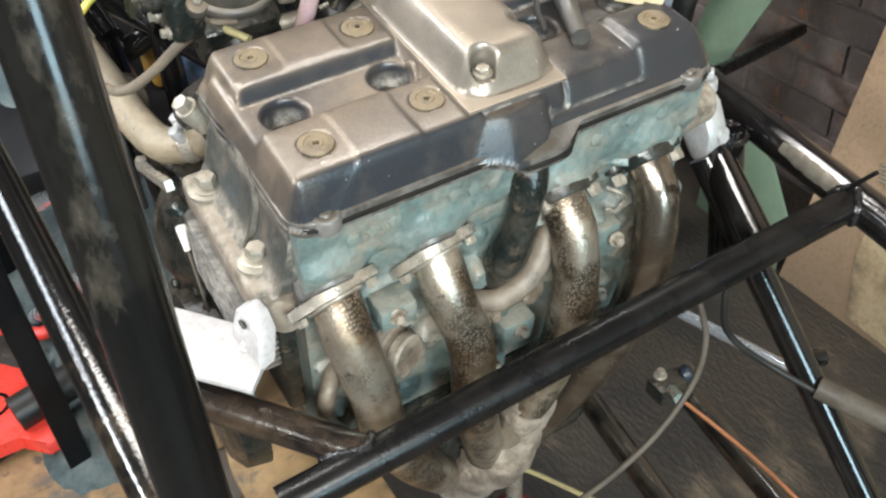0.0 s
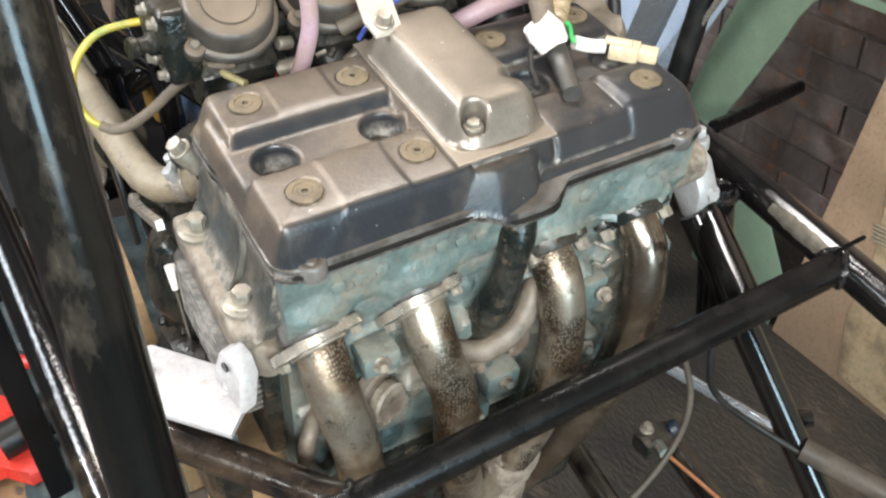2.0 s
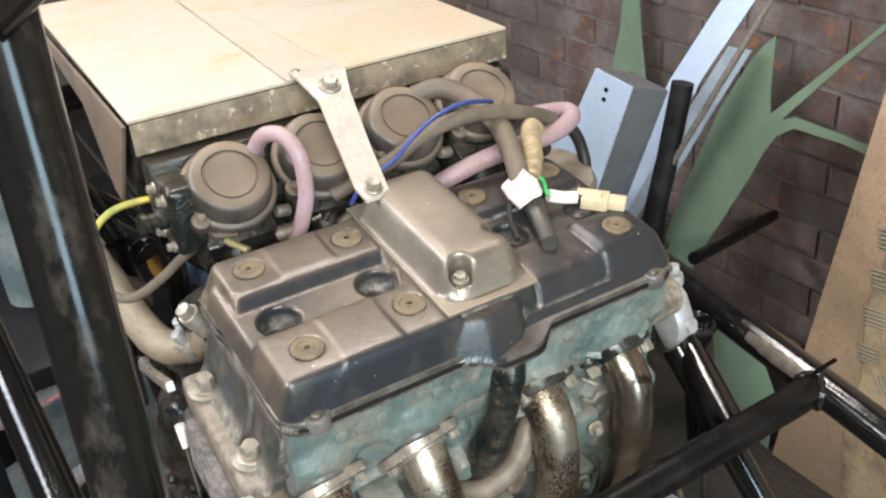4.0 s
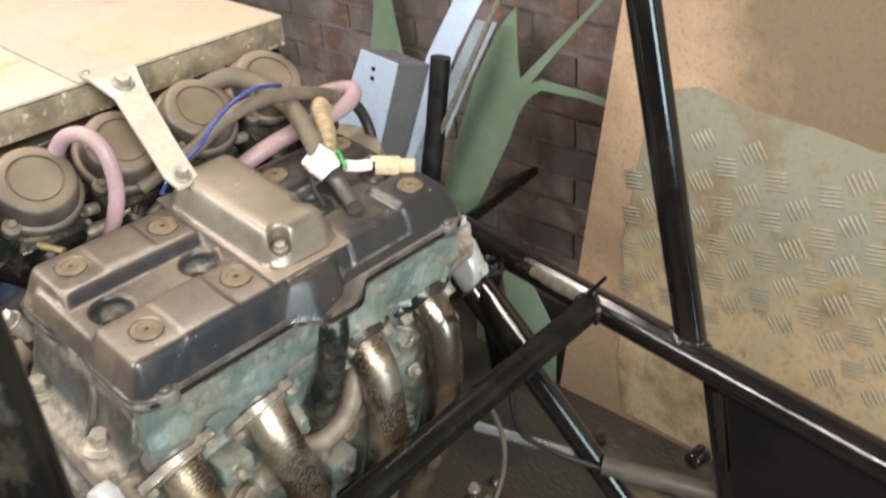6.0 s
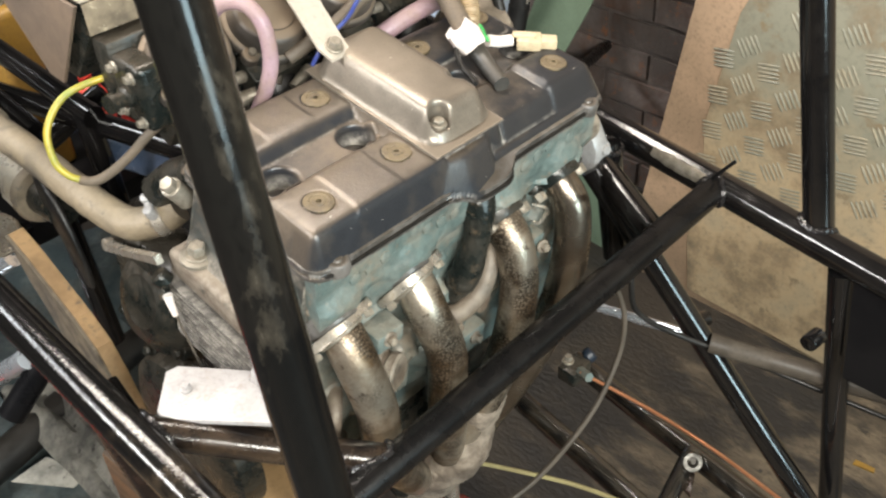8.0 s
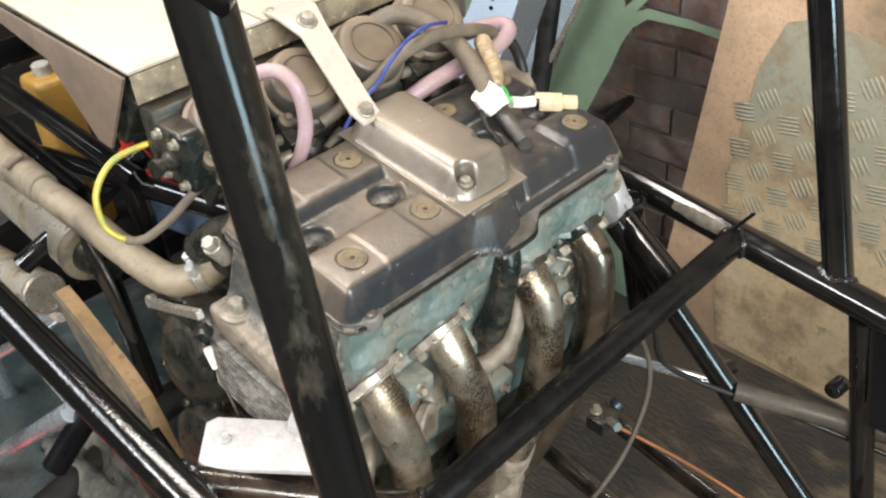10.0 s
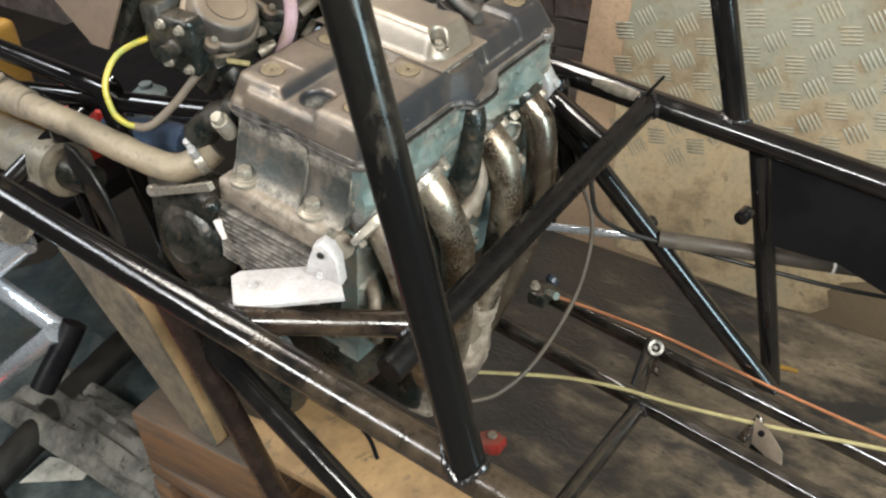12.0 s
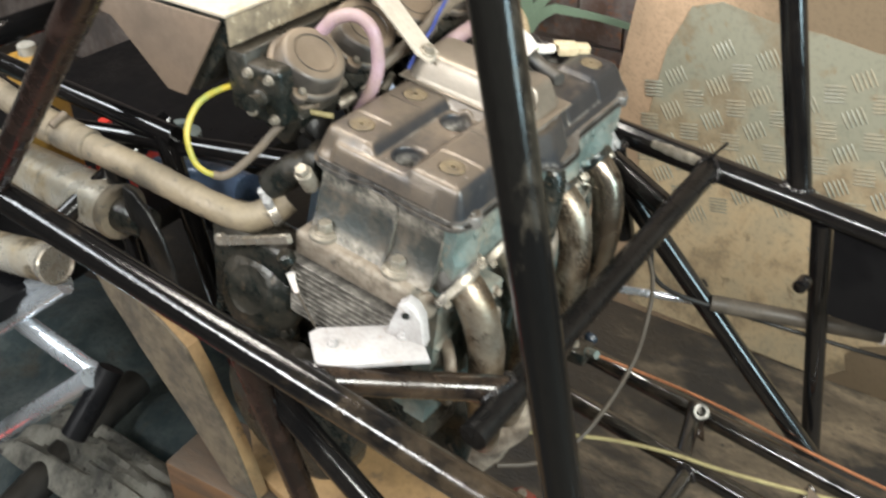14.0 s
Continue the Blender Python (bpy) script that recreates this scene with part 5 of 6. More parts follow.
bm = sweep(bmesh.new(), spline([(0.5225, 0.5640, 0.9815), (0.5362, 0.5600, 0.9765), (0.5480, 0.5540, 0.9755)], 6), 0.0062, 10)
solo("wire_wrap", bm, M_WHITE, "white tape round two small wires", "tape")
CON = thing("plug_connector", "cream plastic plug connector with a latch, lying on the cover", "connector", pose(0.5585, 0.5405, 0.9745, 6, 4, -48))
part("housing", block(bmesh.new(), (-0.012, -0.010, -0.006), (0.013, 0.010, 0.006), 0.0015), M_CONN, CON)
part("latch", block(bmesh.new(), (-0.017, -0.004, 0.0055), (0.006, 0.004, 0.0095), 0.001), M_CONN, CON)
part("plug", block(bmesh.new(), (0.0125, -0.0075, -0.0045), (0.029, 0.0075, 0.005), 0.0015), M_CONN, CON)
line("vent_tube", [(0.492, 0.572, 0.994), (0.4800, 0.5670, 0.9850), (0.4653, 0.5446, 0.9810), (0.4590, 0.5290, 0.9800), (0.4528, 0.5164, 0.9790)], 0.0026, M_RUBBER, "thin black vent tube on the cover", "tube", 8)
bm = lathe(bmesh.new(), (0.600, 0.665, 0.900), (-0.1, -0.3, 0.95), [(0, 0.048), (0.045, 0.046), (0.055, 0.040), (0.058, 0.02)], 28)
solo("thermostat_housing", bm, M_SIDE, "dusty rounded thermostat housing behind the cover", "housing")
line("yellow_hose", [(0.228, 0.752, 0.998), (0.210, 0.765, 1.000), (0.170, 0.772, 0.995), (0.144, 0.770, 0.972), (0.137, 0.760, 0.945), (0.142, 0.752, 0.930), (0.151, 0.746, 0.922)], 0.0034, M_YELLOW, "bright yellow-green hose in a loop", "hose", 12, 10)
line("grey_cable", [(0.149, 0.7475, 0.9232), (0.158, 0.742, 0.919), (0.170, 0.735, 0.922), (0.190, 0.722, 0.938), (0.215, 0.708, 0.962), (0.240, 0.698, 0.976), (0.262, 0.690, 0.978)], 0.0046, M_GREYHOSE, "dusty grey cable running up to the carburettors", "cable", 12, 10)
HOSE = thing("coolant_hose", "thick dusty tan rubber coolant hose with metal clips", "hose", pose(0.165, 0.90, 0.88))
W = HOSE.matrix_world.inverted()
HOSE_LINE = [(0.222, 0.712, 0.868), (0.205, 0.722, 0.858), (0.184, 0.745, 0.852), (0.172, 0.785, 0.860), (0.164, 0.880, 0.876), (0.154, 0.985, 0.893), (0.150, 1.10, 0.915), (0.150, 1.22, 0.94)]
bm = sweep(bmesh.new(), [W @ p for p in spline(HOSE_LINE, 10)], 0.0172, 22)
for v in bm.verts:
    v.co += 0.0012 * noise.noise_vector(v.co * 55)
part("tube", bm, M_HOSE, HOSE)
d = (Vector(HOSE_LINE[5]) - Vector(HOSE_LINE[4])).normalized()
c = W @ Vector((0.1555, 0.968, 0.8905))
part("sleeve", lathe(bmesh.new(), c, d, [(0, 0.0178), (0.002, 0.0196), (0.016, 0.0200), (0.018, 0.0186), (0.022, 0.0186), (0.024, 0.0202), (0.048, 0.0205), (0.050, 0.0190), (0.054, 0.0190), (0.056, 0.0208), (0.085, 0.0208), (0.088, 0.0180)], 28), M_HOSE, HOSE, "ribbed rubber sleeve")
for k, (p, a) in enumerate((((0.205, 0.7225, 0.8585), (0.8, -0.5, 0.3)), ((0.1525, 1.012, 0.8985), (0.03, -1, -0.18)))):
    a = Vector(a).normalized()
    p = W @ Vector(p)
    clip = part("clip", lathe(bmesh.new(), p - a * 0.006, a, [(0, 0.0186), (0.0012, 0.0196), (0.0108, 0.0196), (0.012, 0.0186)], 28), M_STEEL if k == 0 else M_GREYHOSE, HOSE, "metal band clip")
    up = (Vector((-0.35, -0.2, 1)) - a * a.dot(Vector((-0.35, -0.2, 1)))).normalized()
    side = a.cross(up)
    part("clip_screw", rod(p + up * 0.0225 - side * 0.012, p + up * 0.0225 + side * 0.012, 0.0046, 12), M_ALU if k == 0 else M_GREYHOSE, clip)
    if k == 0:
        for e in (-1, 1):
            part("clip_ear", disc(bmesh.new(), p + up * 0.016 + side * (0.008 * e), up, 0.0052, 0.014, 10, 0.001), M_ALU, clip)

line("bonded_cable", [(0.543, 0.40, 0.742), (0.548, 0.385, 0.690), (0.530, 0.378, 0.640), (0.470, 0.370, 0.600), (0.400, 0.385, 0.545), (0.345, 0.405, 0.524), (0.315, 0.430, 0.520), (0.285, 0.460, 0.526)], 0.0031, M_GREYBAR, "grey cable hanging in a long bow", "cable", 10, 12)
line("black_cable", [(0.60, 0.415, 0.745), (0.592, 0.408, 0.700), (0.60, 0.40, 0.655), (0.64, 0.37, 0.610), (0.70, 0.28, 0.570), (0.76, 0.12, 0.535), (0.80, 0.02, 0.52)], 0.0035, M_RUBBER, "thin black cable looping under the frame", "cable", 10, 12)
line("copper_brake_line", [(0.655, 0.513, 0.428), (0.672, 0.450, 0.414), (0.684, 0.383, 0.403), (0.683, 0.297, 0.400), (0.675, 0.203, 0.396), (0.667, 0.116, 0.394), (0.655, -0.013, 0.395), (0.640, -0.2, 0.394)], 0.0026, M_COPPER, "bare copper brake line along the lower rail", "brake line", 8)
UNION = thing("brake_union", "grimy dark brake line union with a blue-grey cap", "brake fitting", pose(0.668, 0.530, 0.410))
part("body", block(bmesh.new(), (-0.022, -0.014, -0.012), (0.020, 0.018, 0.014), 0.004), M_CASE, UNION)
part("nut", rod((-0.006, -0.012, 0.012), (-0.014, -0.034, 0.020), 0.0075, 6), M_HEAD, UNION)
part("cap", lathe(bmesh.new(), (0.022, 0.000, 0.008), (0.8, -0.3, 0.5), [(0, 0.008), (0.004, 0.0115), (0.012, 0.0115), (0.015, 0.009)], 18), M_RESV_DARK, UNION, "blue-grey cap")
part("bolt", hexbolt(bmesh.new(), (-0.004, 0.012, 0.014), (0, 0, 1), 0.006, 0.008, 0.009), M_BOLT, UNION)
line("yellow_line", [(0.430, 0.52, 0.432), (0.452, 0.485, 0.430), (0.496, 0.395, 0.430), (0.519, 0.316, 0.430), (0.531, 0.235, 0.430), (0.556, 0.123, 0.430), (0.597, -0.026, 0.430), (0.64, -0.2, 0.43)], 0.0030, M_BRASSY, "pale yellow plastic line across the lower frame", "brake line", 8)
line("pushrod", [(0.652, 0.520, 0.563), (0.668, 0.435, 0.572), (0.684, 0.352, 0.580)], 0.0065, M_CHROME, "bright steel rod sliding into a grey tube", "rod")
line("steering_tube", [(0.672, 0.338, 0.592), (0.735, 0.20, 0.575), (0.800, 0.057, 0.557), (0.90, -0.16, 0.53)], 0.0125, M_GREYBAR, "grey-brown steering tube with a cable tie", "tube", 18)
bm = lathe(bmesh.new(), (0.772, 0.117, 0.5645), (0.416, -0.903, -0.108), [(0, 0.0130), (0.0005, 0.0142), (0.0035, 0.0142), (0.004, 0.0130)], 20)
rod((0.772, 0.113, 0.577), (0.776, 0.110, 0.592), 0.0012, 6, bm)
solo("cable_tie", bm, M_WHITE, "white plastic cable tie on the tube", "cable tie")
line("wire_stub", [(0.702, 0.386, 0.798), (0.700, 0.375, 0.815), (0.700, 0.362, 0.833)], 0.0022, M_BLACKP, "stiff black wire end on the rail", "wire", 8)
line("wire_stub", [(0.050, 0.37, 0.752), (0.052, 0.36, 0.735), (0.050, 0.352, 0.715)], 0.0022, M_BLACKP, "stiff black wire end under the rail", "wire", 8)

# small brackets on the frame
for p, q in (((0.690, 0.222, 0.668), (-0.9, 0.1, 0)), ((0.690, 0.372, 0.592), (0.9, -0.4, 0))):
    bm = disc(bmesh.new(), BACK @ Vector(p), q, 0.010, 0.022, 16, 0.002)
    part("tab", bm, M_FRAME, FRAME)
bm = lathe(bmesh.new(), BACK @ Vector((0.634, 0.314, 0.420)), (-0.62, -0.45, 0.64), [(0, 0.0128), (0.012, 0.0128), (0.0135, 0.0116), (0.0135, 0.0072), (0.0, 0.0068)], 26)
part("eye_lug", bm, M_EYE, FRAME, "dull grey steel eye lug")
part("lug_strap", prism(bmesh.new(), [BACK @ Vector(p) for p in ((0.640, 0.318, 0.408), (0.622, 0.300, 0.408), (0.595, 0.288, 0.402), (0.600, 0.306, 0.402))], (0, 0, 1), 0.006, 0.001), M_BROWNTUBE, FRAME)
TONGUE = [(0.557, 0.129, 0.440), (0.541, 0.103, 0.440), (0.525, 0.081, 0.430), (0.514, 0.074, 0.405), (0.532, 0.122, 0.415)]
TONGUE_HOLE = (0.5395, 0.1130, 0.4320)
TWIN = [(0.566, 0.131, 0.434), (0.536, 0.145, 0.408), (0.531, 0.133, 0.408), (0.559, 0.119, 0.434)]
# folded bracket with a pierced tongue, and its twin strip, on the lower rail
tongue = [BACK @ Vector(p) for p in TONGUE]
nrm = (tongue[1] - tongue[0]).cross(tongue[4] - tongue[0]).normalized()
nrm = nrm if nrm.z > 0 else -nrm
tab = part("bracket_tab", prism(bmesh.new(), tongue, nrm, 0.0035, 0.0008), M_GREYHOSE, FRAME, "pierced steel tongue")
part("tab_hole", disc(bmesh.new(), BACK @ Vector(TONGUE_HOLE) + nrm * 0.0032, nrm, 0.0046, 0.0012, 16), M_BLACKP, tab)
low = [tongue[2], tongue[3], tongue[3] + Vector((-0.010, 0.012, -0.024)), tongue[4] + Vector((-0.004, 0.004, -0.020)), tongue[4]]
part("bracket_cheek", prism(bmesh.new(), low, (0.5, 0.8, 0), 0.003, 0.0006), M_FRAME, FRAME)
part("bracket_strip", prism(bmesh.new(), [BACK @ Vector(p) for p in TWIN], (0, 0, 1), 0.004, 0.001), M_BROWNTUBE, FRAME, "brown steel strip")
outl = [(0.697, 0.205, 0.758), (0.660, -0.50, 0.708), (0.655, -0.50, 0.40), (0.690, 0.00, 0.595), (0.690, 0.095, 0.630), (0.697, 0.185, 0.622)]
part("side_panel", prism(bmesh.new(), [BACK @ Vector(p) for p in outl], (-1, 0, 0), 0.003), M_BLACKP, FRAME, "flat black sheet panel")
# a patch of bare metal on the rail, with ragged edges
bm = bmesh.new()
a, b = Vector((0.7213, 0.470, 0.7886)), Vector((0.7155, 0.380, 0.7820))
d = (b - a).normalized()
e1 = Vector((-0.85, -0.3, 0.50))
e1 = (e1 - d * e1.dot(d)).normalized()
e2 = d.cross(e1)
g = []
for i in range(25):
    w = (0.42 + 0.10 * noise.noise(Vector((i * 0.5, 0, 0)))) * math.sin(math.pi * min(1, max(0.08, i / 24 * 0.9 + 0.06))) ** 0.4
    mid = 0.06 * noise.noise(Vector((i * 0.35, 3, 0)))
    g.append([bm.verts.new(BACK @ (a.lerp(b, i / 24) + 0.0190 * (math.cos(q) * e1 + math.sin(q) * e2))) for q in (mid + w * (k / 4 - 1) for k in range(9))])
for i in range(24):
    for k in range(8):
        bm.faces.new((g[i][k], g[i + 1][k], g[i + 1][k + 1], g[i][k + 1]))
bmesh.ops.solidify(bm, geom=bm.faces[:], thickness=0.0008)
part("bare_patch", bm, M_BOLT, FRAME, "scraped patch of bare metal")
for a, b in (((0.24, 1.28, 0.898), (0.252, 0.93, 0.872)), ((0.215, 1.15, 0.845), (0.30, 0.765, 0.862)), ((0.165, 1.32, 0.95), (0.205, 1.00, 0.845)), ((0.20, 1.0, 0.85), (0.21, 1.0, 0.50)), ((0.25, 0.95, 0.875), (0.235, 0.86, 0.52)), ((0.12, 1.05, 0.76), (0.30, 1.0, 0.86))):
    frame_tube(a, b, 0.014, M_FRAME)


M_CAN = mat("dusty_scuffed_aluminium", (0.46, 0.43, 0.37), (0.30, 0.22, 0.12), 11, 0.40, 0.5, 0.4, 120, (0.26, 0.21, 0.14), 0.3, (0.045, 0.034, 0.020), stain=(0.060, 0.047, 0.028), stain_scale=14, stain_lo=0.52, stain_hi=0.60)
M_RESV = mat("blue_grey_plastic", (0.10, 0.15, 0.24), (0.08, 0.12, 0.20), 12, 0.4, 0, 0.05, 200)


# ---- sheets and offcuts against the brick wall ----
def sheet(name, pts, axis, thick, material, label, category, group=""):
    return solo(name, prism(bmesh.new(), pts, axis, thick, 0.0008), material, label, category, group)


G = [(1.360, 0.000), (1.248, 0.289), (1.145, 0.517), (1.124, 0.577), (1.100, 0.618), (1.063, 0.646), (0.956, 0.649), (0.840, 0.640), (0.840, 0.656), (0.958, 0.665), (1.066, 0.667), (1.098, 0.651), (0.978, 0.796), (0.900, 0.885),
     (0.905, 0.895), (0.983, 0.808), (1.124, 0.655), (1.133, 0.700), (1.141, 0.809), (1.165, 0.784), (1.193, 0.746), (1.250, 0.634), (1.313, 0.448), (1.365, 0.256), (1.430, 0.0)]
sheet("green_offcut", [(1.41 + 0.09 * z, y - 0.027, z) for y, z in G], (1, 0, 0), 0.003, M_GREEN, "sage green steel offcut with thin arms, leaning on bricks", "sheet offcut")
sheet("green_offcut", [(1.5, 1.488, 0.0), (1.53, 1.518, 0.605), (1.535, 1.543, 0.7), (1.541, 1.568, 0.815), (1.55, 1.573, 1.05), (1.55, 1.613, 1.05), (1.541, 1.613, 0.815), (1.535, 1.618, 0.7), (1.53, 1.64, 0.595), (1.5, 1.668, 0.0)], (1, 0, 0), 0.003, M_GREEN,
      "narrow sage green painted steel offcut leaning on the bricks", "sheet offcut")
sheet("green_offcut", [(1.36, 1.16, 0.0), (1.36, 1.13, 0.285), (1.34, 0.96, 0.235), (1.34, 0.90, 0.14), (1.34, 0.90, 0.0)], (1, 0, 0), 0.003, M_GREEN, "low sage green steel offcut on the floor", "sheet offcut")
# pale blue folded cover
BLUE = thing("folded_cover", "pale blue folded steel cover with grey inside, standing on end", "sheet cover", pose(1.0, 1.0, 0.0))
W = BLUE.matrix_world.inverted()
part("face", prism(bmesh.new(), [W @ Vector(p) for p in ((1.000, 1.068, 0.867), (1.000, 0.979, 0.858), (1.000, 1.074, 0.614), (1.000, 1.200, 0.35), (1.000, 1.300, 0.0), (1.000, 1.500, 0.0), (1.000, 1.330, 0.60), (1.000, 1.165, 0.735), (1.000, 1.110, 0.79))], (1, 0.1, 0), 0.002), M_LTBLUE, BLUE)
part("side", prism(bmesh.new(), [W @ Vector(p) for p in ((1.003, 0.979, 0.858), (1.082, 0.985, 0.830), (1.075, 1.074, 0.590), (1.066, 1.200, 0.35), (1.060, 1.300, 0.0), (1.003, 1.300, 0.0), (1.003, 1.200, 0.35), (1.003, 1.074, 0.614))], (0, 1, 0), 0.002), M_GREYPANEL, BLUE, "grey steel side")
part("fold", prism(bmesh.new(), [W @ Vector(p) for p in ((1.003, 1.068, 0.867), (1.003, 0.981, 0.858), (1.082, 0.987, 0.830), (1.082, 1.070, 0.838))], (0, 0, 1), 0.002), M_GREYPANEL, BLUE)
for dz in (0, 0.018):
    part("hole", disc(bmesh.new(), W @ Vector((1.000, 1.040 + 0.3 * dz, 0.838 - dz)), (-1, 0, 0), 0.004, 0.002, 10), M_BLACKP, BLUE)
# strips and rods standing beside it
sheet("blue_strip", [(1.36, 1.628, 0.0), (1.428, 1.332, 0.678), (1.449, 1.209, 0.89), (1.465, 1.118, 1.05), (1.466, 1.043, 1.06), (1.45, 1.129, 0.901), (1.43, 1.247, 0.696), (1.36, 1.538, 0.0)], (1, 0.3, 0), 0.004, M_LTBLUE, "long pale blue painted strip leaning on the wall", "strip")
sheet("glass_strip", [(1.34, 1.568, 0.0), (1.401, 1.268, 0.607), (1.419, 1.173, 0.787), (1.419, 1.114, 0.792), (1.405, 1.188, 0.647), (1.34, 1.488, 0.0)], (1, 0.3, 0), 0.004, M_GLASSY, "shiny pale grey-blue strip leaning on the wall", "strip")
line("steel_rod", [(1.1, 1.358, 0.0), (1.178, 1.13, 0.522), (1.236, 0.958, 0.904), (1.29, 0.813, 1.22)], 0.0055, M_STEEL, "thin bright steel rod leaning on the wall", "rod", 10)
SHOCK = thing("shock_absorber", "oily black shock absorber standing against the sheets", "shock absorber", pose(1.14, 1.125, 0.0))
W = SHOCK.matrix_world.inverted()
spine = [W @ Vector(p) for p in ((1.140, 1.107, 0.0), (1.172, 1.100, 0.479), (1.194, 1.094, 0.629), (1.218, 1.088, 0.784))]
part("damper_body", sweep(bmesh.new(), spline(spine[:3], 6), 0.021, 18), M_RUBBER, SHOCK)
part("top_mount", sweep(bmesh.new(), [spine[2], spine[2].lerp(spine[3], 0.5), spine[3]], 0.0200, 16), M_RUBBER, SHOCK)
coil = []
for k in range(181):
    f = 0.42 + 0.56 * k / 180
    c = spine[0].lerp(spine[1], f)
    coil.append(c + 0.029 * Vector((math.cos(k * 0.42), math.sin(k * 0.42), 0)))
part("coil_spring", sweep(bmesh.new(), coil, 0.0045, 8), M_CASE, SHOCK, "oily black coil spring")
line("iron_bar", [(1.18, 0.995, 0.478), (1.40, 1.08, 0.418), (1.62, 1.168, 0.358)], 0.0125, M_MATT, "plain dark grey iron bar poking out toward the wall", "bar", 16)

# ---- under and beside the buggy ----
JACK = thing("trolley_jack", "small red hydraulic jack with a yellow label under the engine", "jack", pose(0.50, 0.62, 0.0))
part("base", block(bmesh.new(), (-0.05, -0.07, 0.0), (0.06, 0.07, 0.022), 0.004), M_DULLRED, JACK)
part("cylinder", lathe(bmesh.new(), (0, 0.01, 0.022), (0, 0, 1), [(0, 0.038), (0.12, 0.038), (0.13, 0.030), (0.14, 0.02)], 24), M_DULLRED, JACK)
part("ram", rod((0, 0.01, 0.16), (0, 0.01, 0.412), 0.012, 16), M_STEEL, JACK)
lug = part("lever_socket", prism(bmesh.new(), [(0.02, -0.055, 0.13), (0.035, -0.080, 0.13), (0.060, -0.080, 0.13), (0.064, -0.050, 0.13), (0.03, -0.02, 0.13), (0.01, -0.02, 0.13)], (0, 0, 1), 0.03, 0.006), M_DULLRED, JACK)
part("socket_bolt", hexbolt(bmesh.new(), (0.045, -0.060, 0.16), (0, 0, 1), 0.009, 0.006, 0), M_BOLT, lug)
part("label_plate", block(bmesh.new(), (-0.018, -0.0305, 0.06), (0.018, -0.0275, 0.11), 0.0), M_YELLOWP, JACK, "yellow label", smooth=False)
for k in range(3):
    part("print_bar", block(bmesh.new(), (-0.013, -0.0315, 0.070 + 0.012 * k), (0.012 - 0.006 * (k % 2), -0.0304, 0.075 + 0.012 * k)), M_BLACKP, JACK, smooth=False)
# timber block and plywood
bm = block(bmesh.new(), (-0.055, -0.120, 0.0), (0.065, 0.123, 0.105), 0.006)
TIM = solo("timber_block", bm, M_WOOD, "rough sawn orange-brown timber block on a packing stand", "timber")
TIM.matrix_world = pose(0.172, 0.790, 0.315, 0, 0, 4)
bm = bmesh.new()
for dx, dy in ((-0.05, -0.12), (0.05, -0.12), (-0.05, 0.12), (0.05, 0.12)):
    block(bm, (0.172 + dx - 0.018, 0.79 + dy * 0.8 - 0.018, 0.0), (0.172 + dx + 0.018, 0.79 + dy * 0.8 + 0.018, 0.28), 0.002)
block(bm, (0.110, 0.67, 0.28), (0.232, 0.91, 0.314), 0.002)
solo("packing_stand", bm, M_WOOD, "wooden packing stand under the timber block", "stand")
ply = [(1.000, 0.735), (0.955, 0.720), (0.913, 0.700), (0.867, 0.678), (0.832, 0.652), (0.813, 0.615), (0.800, 0.578), (0.784, 0.547), (0.770, 0.510), (0.757, 0.465), (0.745, 0.4225), (0.792, 0.4225), (0.822, 0.472), (0.858, 0.522), (0.892, 0.566), (0.928, 0.614), (0.952, 0.652), (0.972, 0.678)]
PLY = thing("plywood_offcut", "curved plywood offcut with dirty face and pale sawn edge", "plywood", pose(0.13, 0.8, 0.42))
W = PLY.matrix_world.inverted()
part("face", prism(bmesh.new(), [W @ Vector((0.128, y, z)) for y, z in ply], (1, 0, 0), 0.004), M_PLYFACE, PLY, smooth=False)
part("core", prism(bmesh.new(), [W @ Vector((0.1325, y, z)) for y, z in ply], (1, 0, 0), 0.019), M_WOODTAN, PLY, "pale sawn plywood core", smooth=False)
SUP = thing("engine_support", "tan plywood board on a wooden post under the engine", "wooden support", pose(0.2, 0.5, 0.0))
part("board", prism(bmesh.new(), [(x - 0.2, y - 0.5, 0.421) for x, y in ((0.145, 0.38), (0.290, 0.38), (0.290, 0.840), (0.215, 0.840), (0.160, 0.775), (0.145, 0.70))], (0, 0, 1), 0.016, 0.002), M_WOODTAN, SUP)
part("post", block(bmesh.new(), (-0.02, -0.06, 0.0), (0.08, 0.06, 0.421), 0.004), M_WOOD, SUP)
# silencer
CAN = thing("silencer", "dusty scuffed aluminium exhaust silencer lying behind the frame", "silencer", pose(0.19, 1.12, 0.72))
a, b = Vector((0.010, 0.28, 0.045)), Vector((-0.004, -0.130, 0.055))
d = (b - a).normalized()
part("shell", sweep(bmesh.new(), [a.lerp(b, k / 8) for k in range(9)], 0.037, 28), M_CAN, CAN, "dusty dented shell")
part("end_ring", lathe(bmesh.new(), b - d * 0.004, d, [(0, 0.038), (0.010, 0.0385), (0.014, 0.0360), (0.0155, 0.028), (0.0155, 0.010)], 28), M_PLYFACE, CAN)
part("neck", sweep(bmesh.new(), [b + d * 0.005, b + d * 0.03, b + d * 0.06], lambda t: 0.026 - 0.006 * t, 20), M_CASE, CAN, "dark oily neck")
CAN2 = thing("silencer", "shiny silver exhaust silencer beside the frame rail", "silencer", pose(0.150, 1.125, 0.658))
a, b = Vector((-0.01, 0.34, -0.065)), Vector((0.0, 0.0, 0.0))
d = (b - a).normalized()
